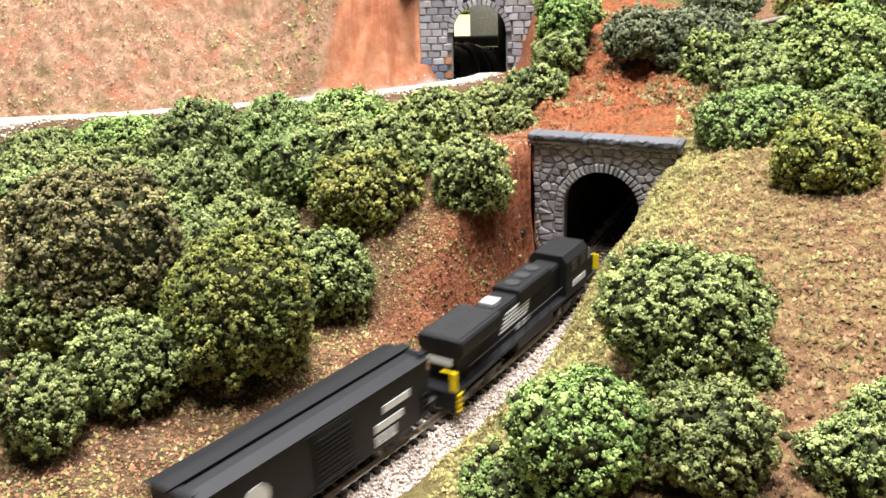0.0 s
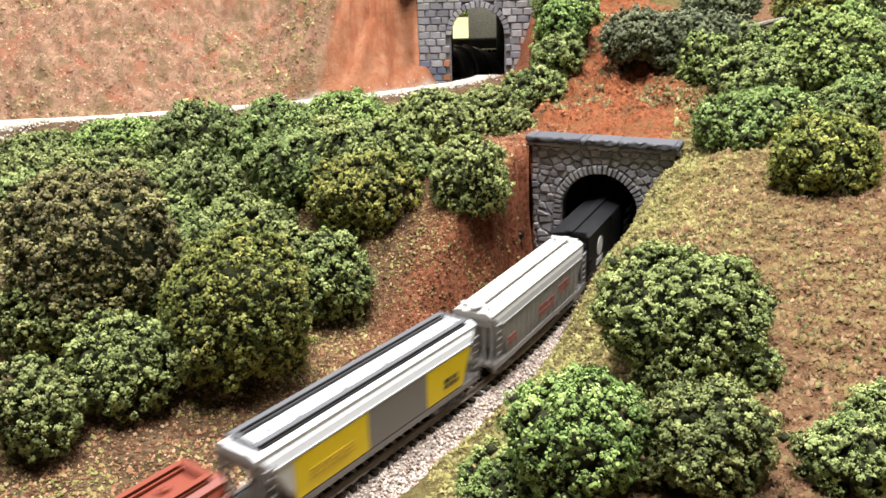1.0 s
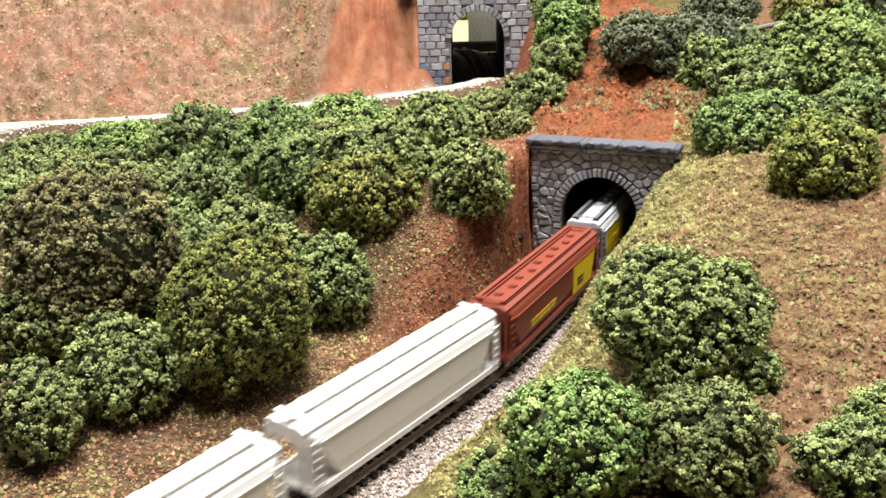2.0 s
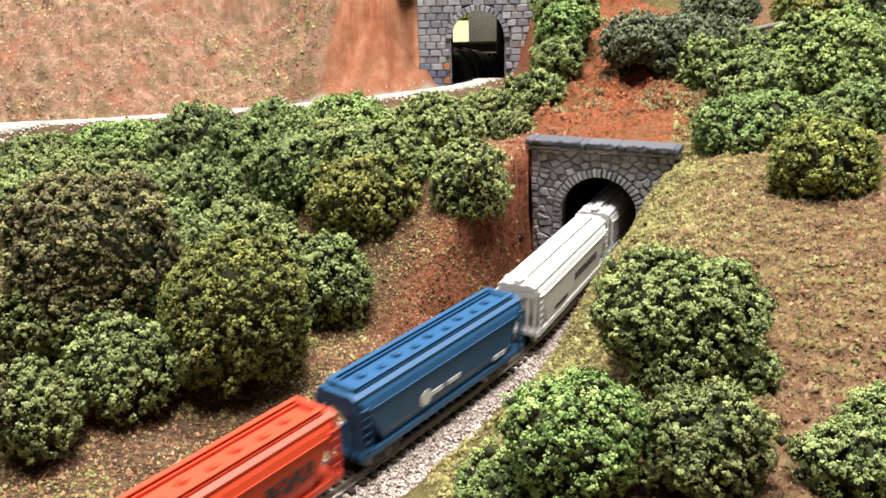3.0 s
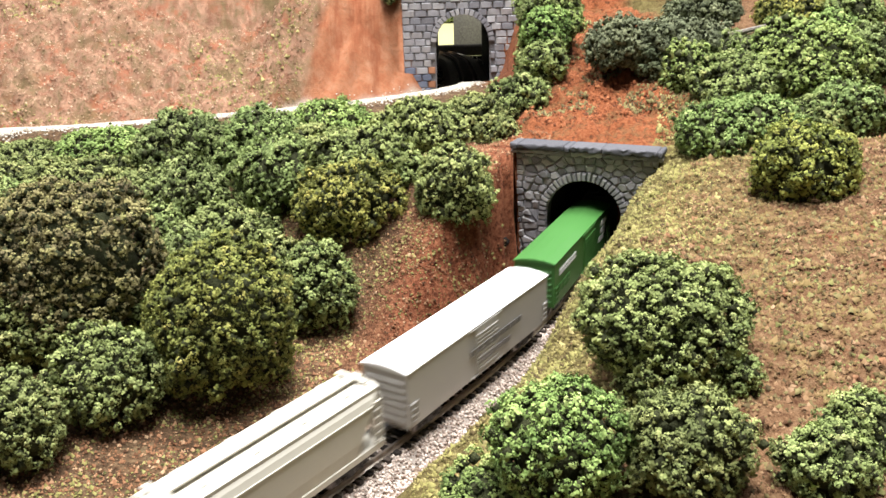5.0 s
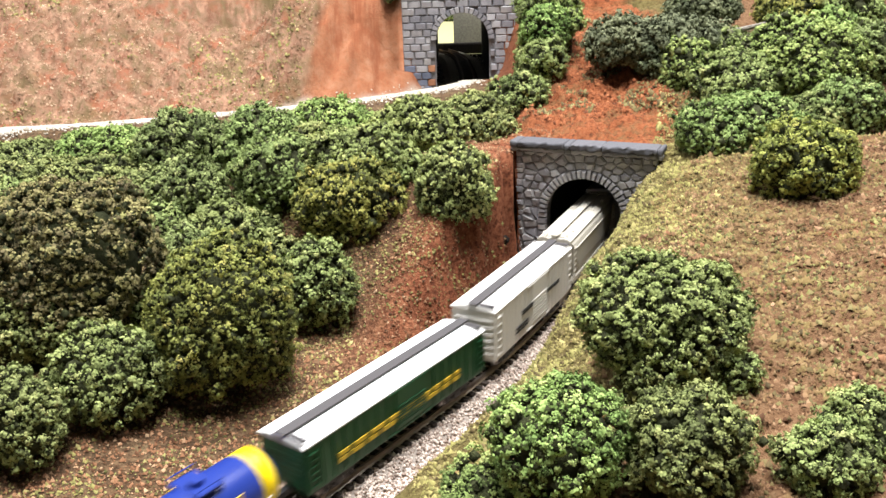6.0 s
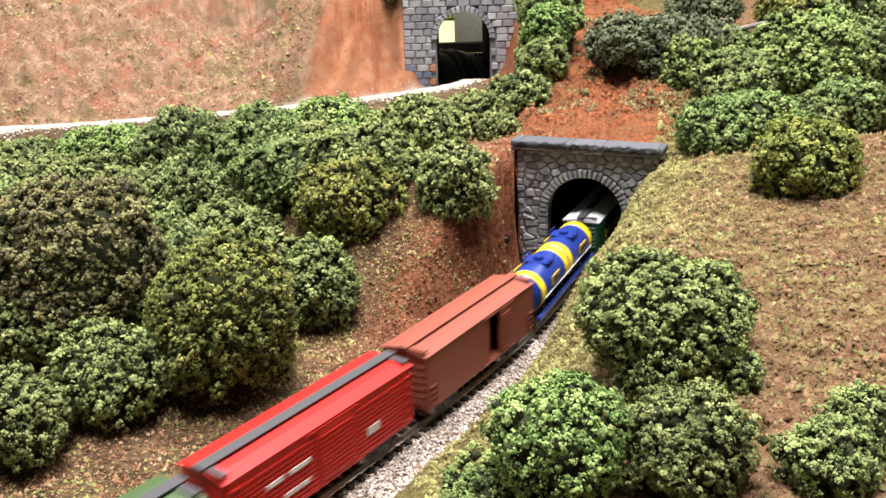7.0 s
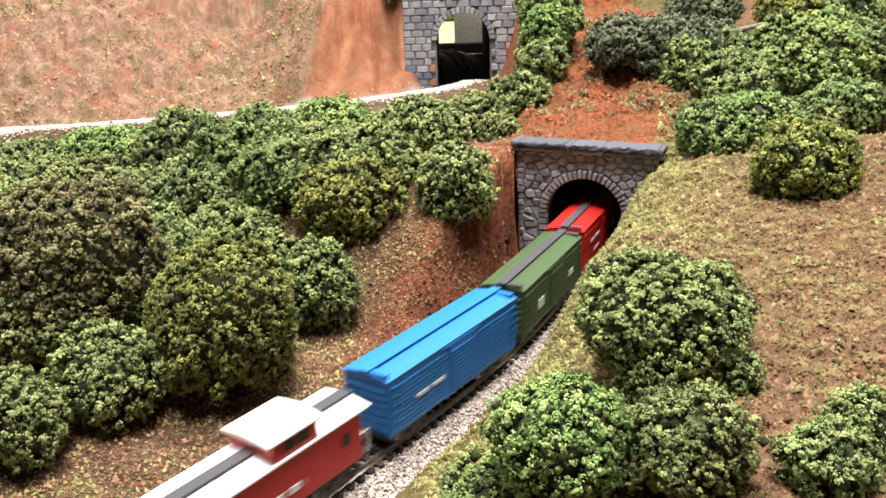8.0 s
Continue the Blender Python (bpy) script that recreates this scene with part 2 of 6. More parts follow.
def land(x, y):
    """Height of the scenery's shell, and the fields its colours follow."""
    x, y = np.asarray(x, float), np.asarray(y, float)
    s, e = lower_se(x, y)
    d = -e
    up = upper_side(x, y)
    p = (x - GATE_P[0]) * GATE_N[0] + (y - GATE_P[1]) * GATE_N[1]
    p2 = (x - TOP_P[0]) * TOP_N[0] + (y - TOP_P[1]) * TOP_N[1]
    q2 = (x - TOP_P[0]) * TOP_R[0] + (y - TOP_P[1]) * TOP_R[1]
    bumps = 0.0022 * wave(x, y, 90, 3) + 0.0012 * wave(x, y, 230, 5) + 0.0009 * wave(x, y, 520, 6)
    # left: from the lower bed up to the upper shelf
    da, ua = np.maximum(d - 0.017, 0), np.maximum(up - 0.016, 0)
    t = da / (da + ua + 1e-6)
    zl = -0.0065 + 0.0525 * t ** 1.15
    close = smooth((s + 0.115) / 0.060)
    d = d + (0.0050 * wave(x, y, 230, 71) + 0.0036 * wave(x, y, 560, 72)) * (0.4 + 0.6 * smooth((d - 0.024) / 0.006))
    cut = (0.0535 + 0.0095 * close) * smooth((d - 0.028 - 0.0020 * close) / (0.020 - 0.0125 * close)) * smooth((s + 0.20) / 0.11) - 0.0065
    zl = np.maximum(zl, cut)
    zl = zl + bumps * smooth(da / 0.012) * smooth(ua / 0.012)
    # the big bare hill behind the upper track
    back = np.maximum(-up - 0.026, 0)
    clay = smooth((x + 0.150) / 0.05)
    hill = 0.046 + back * (0.62 + 0.9 * clay) + (0.004 * wave(x, y, 45, 8) + 0.0016 * wave(x, y, 210, 9)) * smooth(back / 0.03)
    # gullies down the clay, slanting creases on the straw hill
    hill = hill + smooth(back / 0.02) * (clay * (0.0120 * wave(x - 0.3 * y, 0.25 * y, 250, 61) + 0.0050 * wave(x, 0.5 * y, 620, 62)) + (1 - clay) * (0.0065 * wave(x + 0.8 * y, 0.4 * (y - x), 280, 63) + 0.0040 * wave(x + 0.6 * y, 0.5 * (y - x), 700, 64)))
    zl = np.where(up < 0, np.minimum(hill, 0.21 + 0.2 * back), zl)
    # right: the steep bank and its broad back
    near = smooth((-0.13 - s) / 0.10)
    foot = 0.0168 + 0.0094 * near
    r = np.maximum(e - foot, 0)
    zr = -0.0065 + (0.060 + 0.009 * smooth((s + 0.13) / 0.07)) * (1 - np.exp(-r / (0.0118 + 0.010 * near))) + 0.12 * np.maximum(e - 0.05, 0) - 0.10 * np.maximum(0.30 - y, 0) * smooth(r / 0.03)
    zr = zr + (bumps * 0.8 + 0.0022 * wave(x, y, 430, 21) + 0.0022 * wave(x, y, 760, 22)) * smooth(r / 0.02)
    z = np.where(e > 0, zr, zl)
    # over the lower tunnel: the red cutting face and the wooded hill
    over = 0.0590 + np.clip(p - 0.006, 0, 0.21) * 0.24 + (0.004 * wave(x, y, 75, 11) + 0.0065 * wave(x, 0.6 * y, 260, 12) + 0.0045 * wave(x, y, 620, 13)) * smooth((p - 0.004) / 0.02)
    w = smooth((up - 0.020) / 0.03) * smooth((e + 0.062) / 0.03) * (p > 0)
    z = np.where(p > 0, np.maximum(z, 0) * (1 - w) + over * w, z)
    z = np.where((p > 0) & (e > 0.03), np.maximum(z, np.minimum(over, 0.0585 + 0.3 * p)), z)
    # behind the upper portal the hill closes over the track, and ends beyond it
    hood = 0.128 + 0.1 * np.clip(p2, 0, 0.2)
    far = p2 > HOOD
    z = np.where((p2 > 0) & ~far & (np.abs(q2) < 0.25), np.maximum(z, hood), z)
    z = np.where(far, np.where(np.abs(q2) < 0.40, 0.044 + 0.002 * wave(x, y, 40, 2), z), z)
    return z, s, e, up, p, p2, q2
# ---- building helpers ----
def mesh_ob(name, verts, faces, material, parent=None, flat=True):
    me = bpy.data.meshes.new(name)
    me.from_pydata([tuple(v) for v in verts], [], [tuple(f) for f in faces])
    for m in (material if isinstance(material, (list, tuple)) else [material]):
        me.materials.append(m)
    if not flat:
        me.polygons.foreach_set("use_smooth", np.ones(len(me.polygons), bool))
    ob = new(name, me)
    ob.parent = parent
    return ob


def part(name, bm, material, parent=None, label="", flat=True):
    """Link a bmesh as one mesh object under a thing or a part."""
    bmesh.ops.recalc_face_normals(bm, faces=bm.faces)
    me = bpy.data.meshes.new(name)
    bm.to_mesh(me)
    bm.free()
    me.materials.append(material)
    if not flat:
        me.polygons.foreach_set("use_smooth", np.ones(len(me.polygons), bool))
    ob = new(name, me)
    ob.parent = parent
    if label:
        ob["label"] = label
    return ob


def quads(name, v, material, parent=None, per=4):
    """Loose quads (or triangles) from an (n, per, 3) array: leaves, crumbs."""
    n = len(v)
    me = bpy.data.meshes.new(name)
    me.vertices.add(n * per)
    me.vertices.foreach_set("co", v.astype(np.float32).ravel())
    me.loops.add(n * per)
    me.loops.foreach_set("vertex_index", np.arange(n * per, dtype=np.int32))
    me.polygons.add(n)
    me.polygons.foreach_set("loop_start", np.arange(0, n * per, per, dtype=np.int32))
    me.update(calc_edges=True)
    me.materials.append(material)
    ob = new(name, me)
    ob.parent = parent
    return ob


def unit(rng, n):
    v = rng.normal(size=(n, 3))
    return v / np.linalg.norm(v, axis=1, keepdims=True)


def flakes(rng, p, normal, size, loose=0.8):
    """Small four-cornered flakes, folded along the middle, at points p."""
    n = len(p)
    nn = normal + loose * unit(rng, n)
    nn /= np.linalg.norm(nn, axis=1, keepdims=True)
    u = np.cross(nn, unit(rng, n))
    u /= np.linalg.norm(u, axis=1, keepdims=True) + 1e-9
    w = np.cross(nn, u)
    a = (np.asarray(size) * (0.6 + 0.8 * rng.rand(n)))[:, None]
    b = a * (0.55 + 0.4 * rng.rand(n))[:, None]
    lift = a * 0.35 * nn
    return np.stack([p - u * a, p - w * b + lift, p + u * a, p + w * b + lift], 1)


def pebbles(name, p, size, rng, material, parent=None):
    """Angular stones: squashed octahedra, turned at random."""
    n = len(p)
    base = np.array([(1, 0, 0), (-1, 0, 0), (0, 1, 0), (0, -1, 0), (0, 0, 1), (0, 0, -1)], float)
    tri = np.array([(0, 2, 4), (2, 1, 4), (1, 3, 4), (3, 0, 4), (2, 0, 5), (1, 2, 5), (3, 1, 5), (0, 3, 5)])
    r1, r2 = unit(rng, n), unit(rng, n)
    z = np.cross(r1, r2)
    z /= np.linalg.norm(z, axis=1, keepdims=True)
    yv = np.cross(z, r1)
    rot = np.stack([r1, yv, z], 1)
    pts = base[None] * (0.7 + 0.6 * rng.rand(n, 6, 1)) * (size * (0.6 + 0.8 * rng.rand(n)))[:, None, None]
    pts = np.einsum("nij,njk->nik", pts, rot) + p[:, None, :]
    idx = (tri[None] + 6 * np.arange(n)[:, None, None]).reshape(-1)
    me = bpy.data.meshes.new(name)
    me.vertices.add(n * 6)
    me.vertices.foreach_set("co", pts.astype(np.float32).ravel())
    me.loops.add(n * 24)
    me.loops.foreach_set("vertex_index", idx.astype(np.int32))
    me.polygons.add(n * 8)
    me.polygons.foreach_set("loop_start", np.arange(0, n * 24, 3, dtype=np.int32))
    me.update(calc_edges=True)
    me.materials.append(material)
    ob = new(name, me)
    ob.parent = parent
    return ob


def chips(name, p, nv, size, rng, material):
    """Small four-faced crumbs sitting on a surface."""
    n = len(p)
    u = np.cross(nv, unit(rng, n))
    u /= np.linalg.norm(u, axis=1, keepdims=True) + 1e-9
    w = np.cross(nv, u)
    a = (size * (0.55 + 1.5 * rng.rand(n) ** 3))[:, None]
    v = np.stack([p + u * a, p - 0.5 * u * a + 0.87 * w * a * (0.6 + 0.6 * rng.rand(n, 1)), p - 0.5 * u * a - 0.87 * w * a * (0.6 + 0.6 * rng.rand(n, 1)),
                  p + nv * a * (0.7 + 0.8 * rng.rand(n, 1)) + u * a * (rng.rand(n, 1) - 0.5) + w * a * (rng.rand(n, 1) - 0.5)], 1)
    idx = (np.array([(0, 1, 3), (1, 2, 3), (2, 0, 3)])[None] + 4 * np.arange(n)[:, None, None]).reshape(-1)
    me = bpy.data.meshes.new(name)
    me.vertices.add(n * 4)
    me.vertices.foreach_set("co", v.astype(np.float32).ravel())
    me.loops.add(n * 9)
    me.loops.foreach_set("vertex_index", idx.astype(np.int32))
    me.polygons.add(n * 3)
    me.polygons.foreach_set("loop_start", np.arange(0, n * 9, 3, dtype=np.int32))
    me.update(calc_edges=True)
    me.materials.append(material)
    return new(name, me)


def add_box(bm, x0, x1, y0, y1, z0, z1):
    vs = [bm.verts.new((x, y, z)) for z in (z0, z1) for y in (y0, y1) for x in (x0, x1)]
    for f in ((0, 2, 3, 1), (4, 5, 7, 6), (0, 1, 5, 4), (2, 6, 7, 3), (0, 4, 6, 2), (1, 3, 7, 5)):
        bm.faces.new([vs[i] for i in f])
    return vs


def box(x0, x1, y0, y1, z0, z1, bevel=0.0, seg=2):
    bm = bmesh.new()
    add_box(bm, x0, x1, y0, y1, z0, z1)
    if bevel:
        bmesh.ops.bevel(bm, geom=bm.edges[:], offset=bevel, segments=seg, affect="EDGES", profile=0.6)
    return bm


def prism(profile, y0, y1, bevel=0.0):
    """An (x, z) outline drawn out along y."""
    bm = bmesh.new()
    a = [bm.verts.new((x, y0, z)) for x, z in profile]
    b = [bm.verts.new((x, y1, z)) for x, z in profile]
    bm.faces.new(a)
    bm.faces.new(b[::-1])
    n = len(profile)
    for i in range(n):
        bm.faces.new((a[i], b[i], b[(i + 1) % n], a[(i + 1) % n]))
    if bevel:
        bmesh.ops.bevel(bm, geom=bm.edges[:], offset=bevel, segments=2, affect="EDGES", profile=0.6)
    return bm


def add_cyl(bm, p, q, r0, r1=None, n=10):
    p, q = Vector(p), Vector(q)
    r1 = r0 if r1 is None else r1
    turn = (q - p).to_track_quat("Z", "Y").to_matrix()
    ring = []
    for c, r in ((p, r0), (q, r1)):
        ring.append([bm.verts.new(c + turn @ Vector((r * math.cos(6.2832 * i / n), r * math.sin(6.2832 * i / n), 0))) for i in range(n)])
    for i in range(n):
        bm.faces.new((ring[0][i], ring[0][(i + 1) % n], ring[1][(i + 1) % n], ring[1][i]))
    bm.faces.new(ring[0][::-1])
    bm.faces.new(ring[1])


# ---- the room round the layout ----
FLOOR_Z, CEIL_Z = -1.06, 1.62


def room():
    for name, b in (("wall_north", (-2.6, 2.6, 2.6, 2.7)), ("wall_south", (-2.6, 2.6, -2.5, -2.4)), ("wall_west", (-2.7, -2.6, -2.5, 2.7)), ("wall_east", (2.6, 2.7, -2.5, 2.7))):
        tagged(part(name, box(*b, FLOOR_Z, CEIL_Z), WHITE_WALL), "plain off-white painted room wall", "wall", kind="structure")
    tagged(part("floor", box(-2.7, 2.7, -2.5, 2.7, FLOOR_Z - 0.1, FLOOR_Z), CARPET), "grey carpeted floor of the layout room", "floor", kind="structure")
    tagged(part("ceiling", box(-2.7, 2.7, -2.5, 2.7, CEIL_Z, CEIL_Z + 0.1), WHITE_WALL), "plain white room ceiling", "ceiling", kind="structure")


room()


def ground():
    step = 0.0026
    xs, ys = np.arange(-0.56, 0.4201, step), np.concatenate([np.arange(0.04, 1.0501, step), np.arange(1.06, 1.66, 0.02)])
    gx, gy = np.meshgrid(xs, ys)
    z, s, e, up, p, p2, q2 = land(gx, gy)
    ny, nx = gx.shape
    idx = np.arange(nx * ny).reshape(ny, nx)
    f = np.stack([idx[:-1, :-1], idx[:-1, 1:], idx[1:, 1:], idx[1:, :-1]], -1)
    c = lambda v: 0.25 * (v[:-1, :-1] + v[:-1, 1:] + v[1:, 1:] + v[1:, :-1])
    hi = np.maximum.reduce([z[:-1, :-1], z[:-1, 1:], z[1:, 1:], z[1:, :-1]])
    lo = np.minimum.reduce([z[:-1, :-1], z[:-1, 1:], z[1:, 1:], z[1:, :-1]])
    q = (gx - GATE_P[0]) * GATE_R[0] + (gy - GATE_P[1]) * GATE_R[1]
    drop = (np.abs(c(q)) < 0.034) & (np.abs(c(p)) < 0.012) & (hi - lo > 0.012)
    drop |= (np.abs(c(q2)) < 0.030) & (hi - lo > 0.02) & ((np.abs(c(p2)) < 0.012) | (np.abs(c(p2) - HOOD) < 0.012))
    f = f[~drop]
    me = bpy.data.meshes.new("ground")
    me.vertices.add(nx * ny)
    me.vertices.foreach_set("co", np.stack([gx, gy, z], -1).astype(np.float32).ravel())
    me.loops.add(len(f) * 4)
    me.loops.foreach_set("vertex_index", f.astype(np.int32).ravel())
    me.polygons.add(len(f))
    me.polygons.foreach_set("loop_start", np.arange(0, len(f) * 4, 4, dtype=np.int32))
    me.polygons.foreach_set("use_smooth", np.ones(len(f), bool))
    me.update(calc_edges=True)
    # soil fields: 0 leaf litter, 1 straw hill, 2 red clay, 3 orange cutting
    red = smooth((0.075 + e) / 0.03) * (e < 0) * smooth((s + 0.24) / 0.10)
    clay = (up < -0.012) * smooth((gx + 0.122 - 0.45 * np.maximum(-up, 0) + 0.006 * wave(gx, gy, 80, 4)) / 0.010)
    straw = (up < -0.012) * (1 - clay)
    orange = (p > 0.004) * smooth((up - 0.02) / 0.03) * smooth((e + 0.055) / 0.02) * smooth((0.055 - e + 0.012 * wave(gx, gy, 60, 9)) / 0.02)
    foot = 0.0155 + 0.0098 * smooth((-0.13 - s) / 0.10)
    grass = smooth((e - foot + 0.002 * wave(gx, gy, 300, 19)) / 0.006) * (1 - orange) * (p2 < 0.2)
    shoulder = (np.abs(e) < foot + 0.004) * (p < 0.0)
    pink = smooth((e - 0.055 + 0.02 * wave(gx, gy, 60, 15)) / 0.05)
    gravel = smooth((0.025 - np.abs(up + 0.007) + 0.004 * wave(gx, gy, 130, 17)) / 0.005) * (p2 < 0.0)
    meadow = (p2 > HOOD - 0.01) * 1.0
    for nm, v in (("red", red), ("clay", clay), ("straw", straw), ("orange", orange), ("grass", grass), ("pink", pink), ("meadow", meadow), ("gravel", gravel), ("shoulder", shoulder)):
        at = me.attributes.new(nm, "FLOAT", "POINT")
        at.data.foreach_set("value", np.asarray(v, np.float32).ravel())
    me.materials.append(ground_material())
    ob = new("ground", me)
    tagged(ob, "sculpted scenery shell of leaf litter, red clay and olive turf", "ground", kind="structure")
    return ob


def ground_material():
    m, nt, b = mat_base("scenery_shell", 0.95, spec=0.15)

    def field(nm):
        a = nt.nodes.new("ShaderNodeAttribute")
        a.attribute_name = nm
        return a.outputs["Fac"]
    big, mid, fine, grain = noise_at(nt, 22, 4), noise_at(nt, 90, 4, 0.7), noise_at(nt, 420, 4, 0.7), noise_at(nt, 1300, 3, 0.7)
    litter = ramp(nt, mid, [(0.3, (0.059, 0.034, 0.018)), (0.5, (0.142, 0.085, 0.045)), (0.62, (0.177, 0.121, 0.066)), (0.75, (0.100, 0.102, 0.036))])
    litter = mixc(nt, ramp(nt, fine, [(0.42, (0.8,) * 3), (0.6, (0,) * 3)]), litter, (0.041, 0.024, 0.013))
    redc = ramp(nt, fine, [(0.35, (0.085, 0.025, 0.012)), (0.55, (0.221, 0.076, 0.036)), (0.75, (0.306, 0.136, 0.072))])
    strawc = ramp(nt, mid, [(0.3, (0.168, 0.070, 0.040)), (0.45, (0.234, 0.123, 0.077)), (0.6, (0.243, 0.149, 0.093)), (0.75, (0.215, 0.093, 0.055))])
    tcf = nt.nodes.new("ShaderNodeTexCoord")
    mpf = nt.nodes.new("ShaderNodeMapping")
    mpf.inputs["Rotation"].default_value = (0, 0, 0.6)
    mpf.inputs["Scale"].default_value = (1.0, 0.45, 0.6)
    nt.links.new(tcf.outputs["Object"], mpf.inputs["Vector"])
    mat_ = node(nt, "ShaderNodeTexNoise", Scale=150.0, Detail=5.0, Roughness=0.7, Distortion=0.6)
    nt.links.new(mpf.outputs[0], mat_.inputs["Vector"])
    strawc = mixc(nt, ramp(nt, mat_.outputs["Fac"], [(0.38, (0.9,) * 3), (0.50, (0,) * 3)]), strawc, (0.150, 0.105, 0.052))
    strawc = mixc(nt, ramp(nt, mat_.outputs["Fac"], [(0.53, (0,) * 3), (0.64, (0.85,) * 3)]), strawc, (0.36, 0.205, 0.130))
    strawc = mixc(nt, ramp(nt, noise_at(nt, 48, 3, 0.7), [(0.54, (0,) * 3), (0.64, (0.7,) * 3)]), strawc, (0.27, 0.095, 0.050))
    strawc = mixc(nt, ramp(nt, big, [(0.52, (0,) * 3), (0.66, (0.85,) * 3)]), strawc, (0.122, 0.090, 0.040))
    clayc = ramp(nt, mid, [(0.3, (0.265, 0.090, 0.041)), (0.5, (0.325, 0.135, 0.069)), (0.7, (0.361, 0.180, 0.104))])
    clayc = mixc(nt, ramp(nt, fine, [(0.36, (0.5,) * 3), (0.5, (0,) * 3)]), clayc, (0.223, 0.108, 0.056))
    tcs = nt.nodes.new("ShaderNodeTexCoord")
    mps = nt.nodes.new("ShaderNodeMapping")
    mps.inputs["Scale"].default_value = (1.0, 0.25, 0.12)
    nt.links.new(tcs.outputs["Object"], mps.inputs["Vector"])
    run = node(nt, "ShaderNodeTexNoise", Scale=95.0, Detail=4.0, Roughness=0.65)
    nt.links.new(mps.outputs[0], run.inputs["Vector"])
    clayc = mixc(nt, ramp(nt, run.outputs["Fac"], [(0.5, (0,) * 3), (0.66, (0.75,) * 3)]), clayc, (0.22, 0.065, 0.028))
    orangec = ramp(nt, fine, [(0.33, (0.070, 0.028, 0.013)), (0.5, (0.210, 0.064, 0.024)), (0.72, (0.31, 0.118, 0.052))])
    orangec = mixc(nt, ramp(nt, mid, [(0.5, (0,) * 3), (0.66, (0.8,) * 3)]), orangec, (0.131, 0.078, 0.033))
    grassc = ramp(nt, fine, [(0.3, (0.054, 0.035, 0.012)), (0.5, (0.119, 0.094, 0.034)), (0.7, (0.162, 0.129, 0.051))])
    pinkc = ramp(nt, fine, [(0.3, (0.063, 0.026, 0.012)), (0.5, (0.148, 0.080, 0.040)), (0.7, (0.185, 0.111, 0.059))])
    pinkc = mixc(nt, ramp(nt, mid, [(0.60, (0,) * 3), (0.68, (0.8,) * 3)]), pinkc, (0.133, 0.033, 0.014))
    grassc = mixc(nt, field("pink"), grassc, pinkc)
    gravelc = ramp(nt, grain, [(0.3, (0.26, 0.22, 0.17)), (0.5, (0.46, 0.42, 0.35)), (0.7, (0.60, 0.56, 0.49))])
    c = litter
    shoulderc = ramp(nt, fine, [(0.35, (0.10, 0.065, 0.042)), (0.5, (0.26, 0.19, 0.14)), (0.65, (0.46, 0.38, 0.31))])
    for nm, col in (("red", redc), ("shoulder", shoulderc), ("straw", strawc), ("clay", clayc), ("orange", orangec), ("grass", grassc), ("gravel", gravelc), ("meadow", (0.50, 0.47, 0.24))):
        c = mixc(nt, field(nm), c, col)
    nt.links.new(c, b.inputs["Base Color"])
    add = nt.nodes.new("ShaderNodeMath")
    add.operation = "ADD"
    nt.links.new(fine, add.inputs[0])
    nt.links.new(grain, add.inputs[1])
    bump(nt, b, add.outputs[0], 0.9, 0.0011)
    return m


ground()


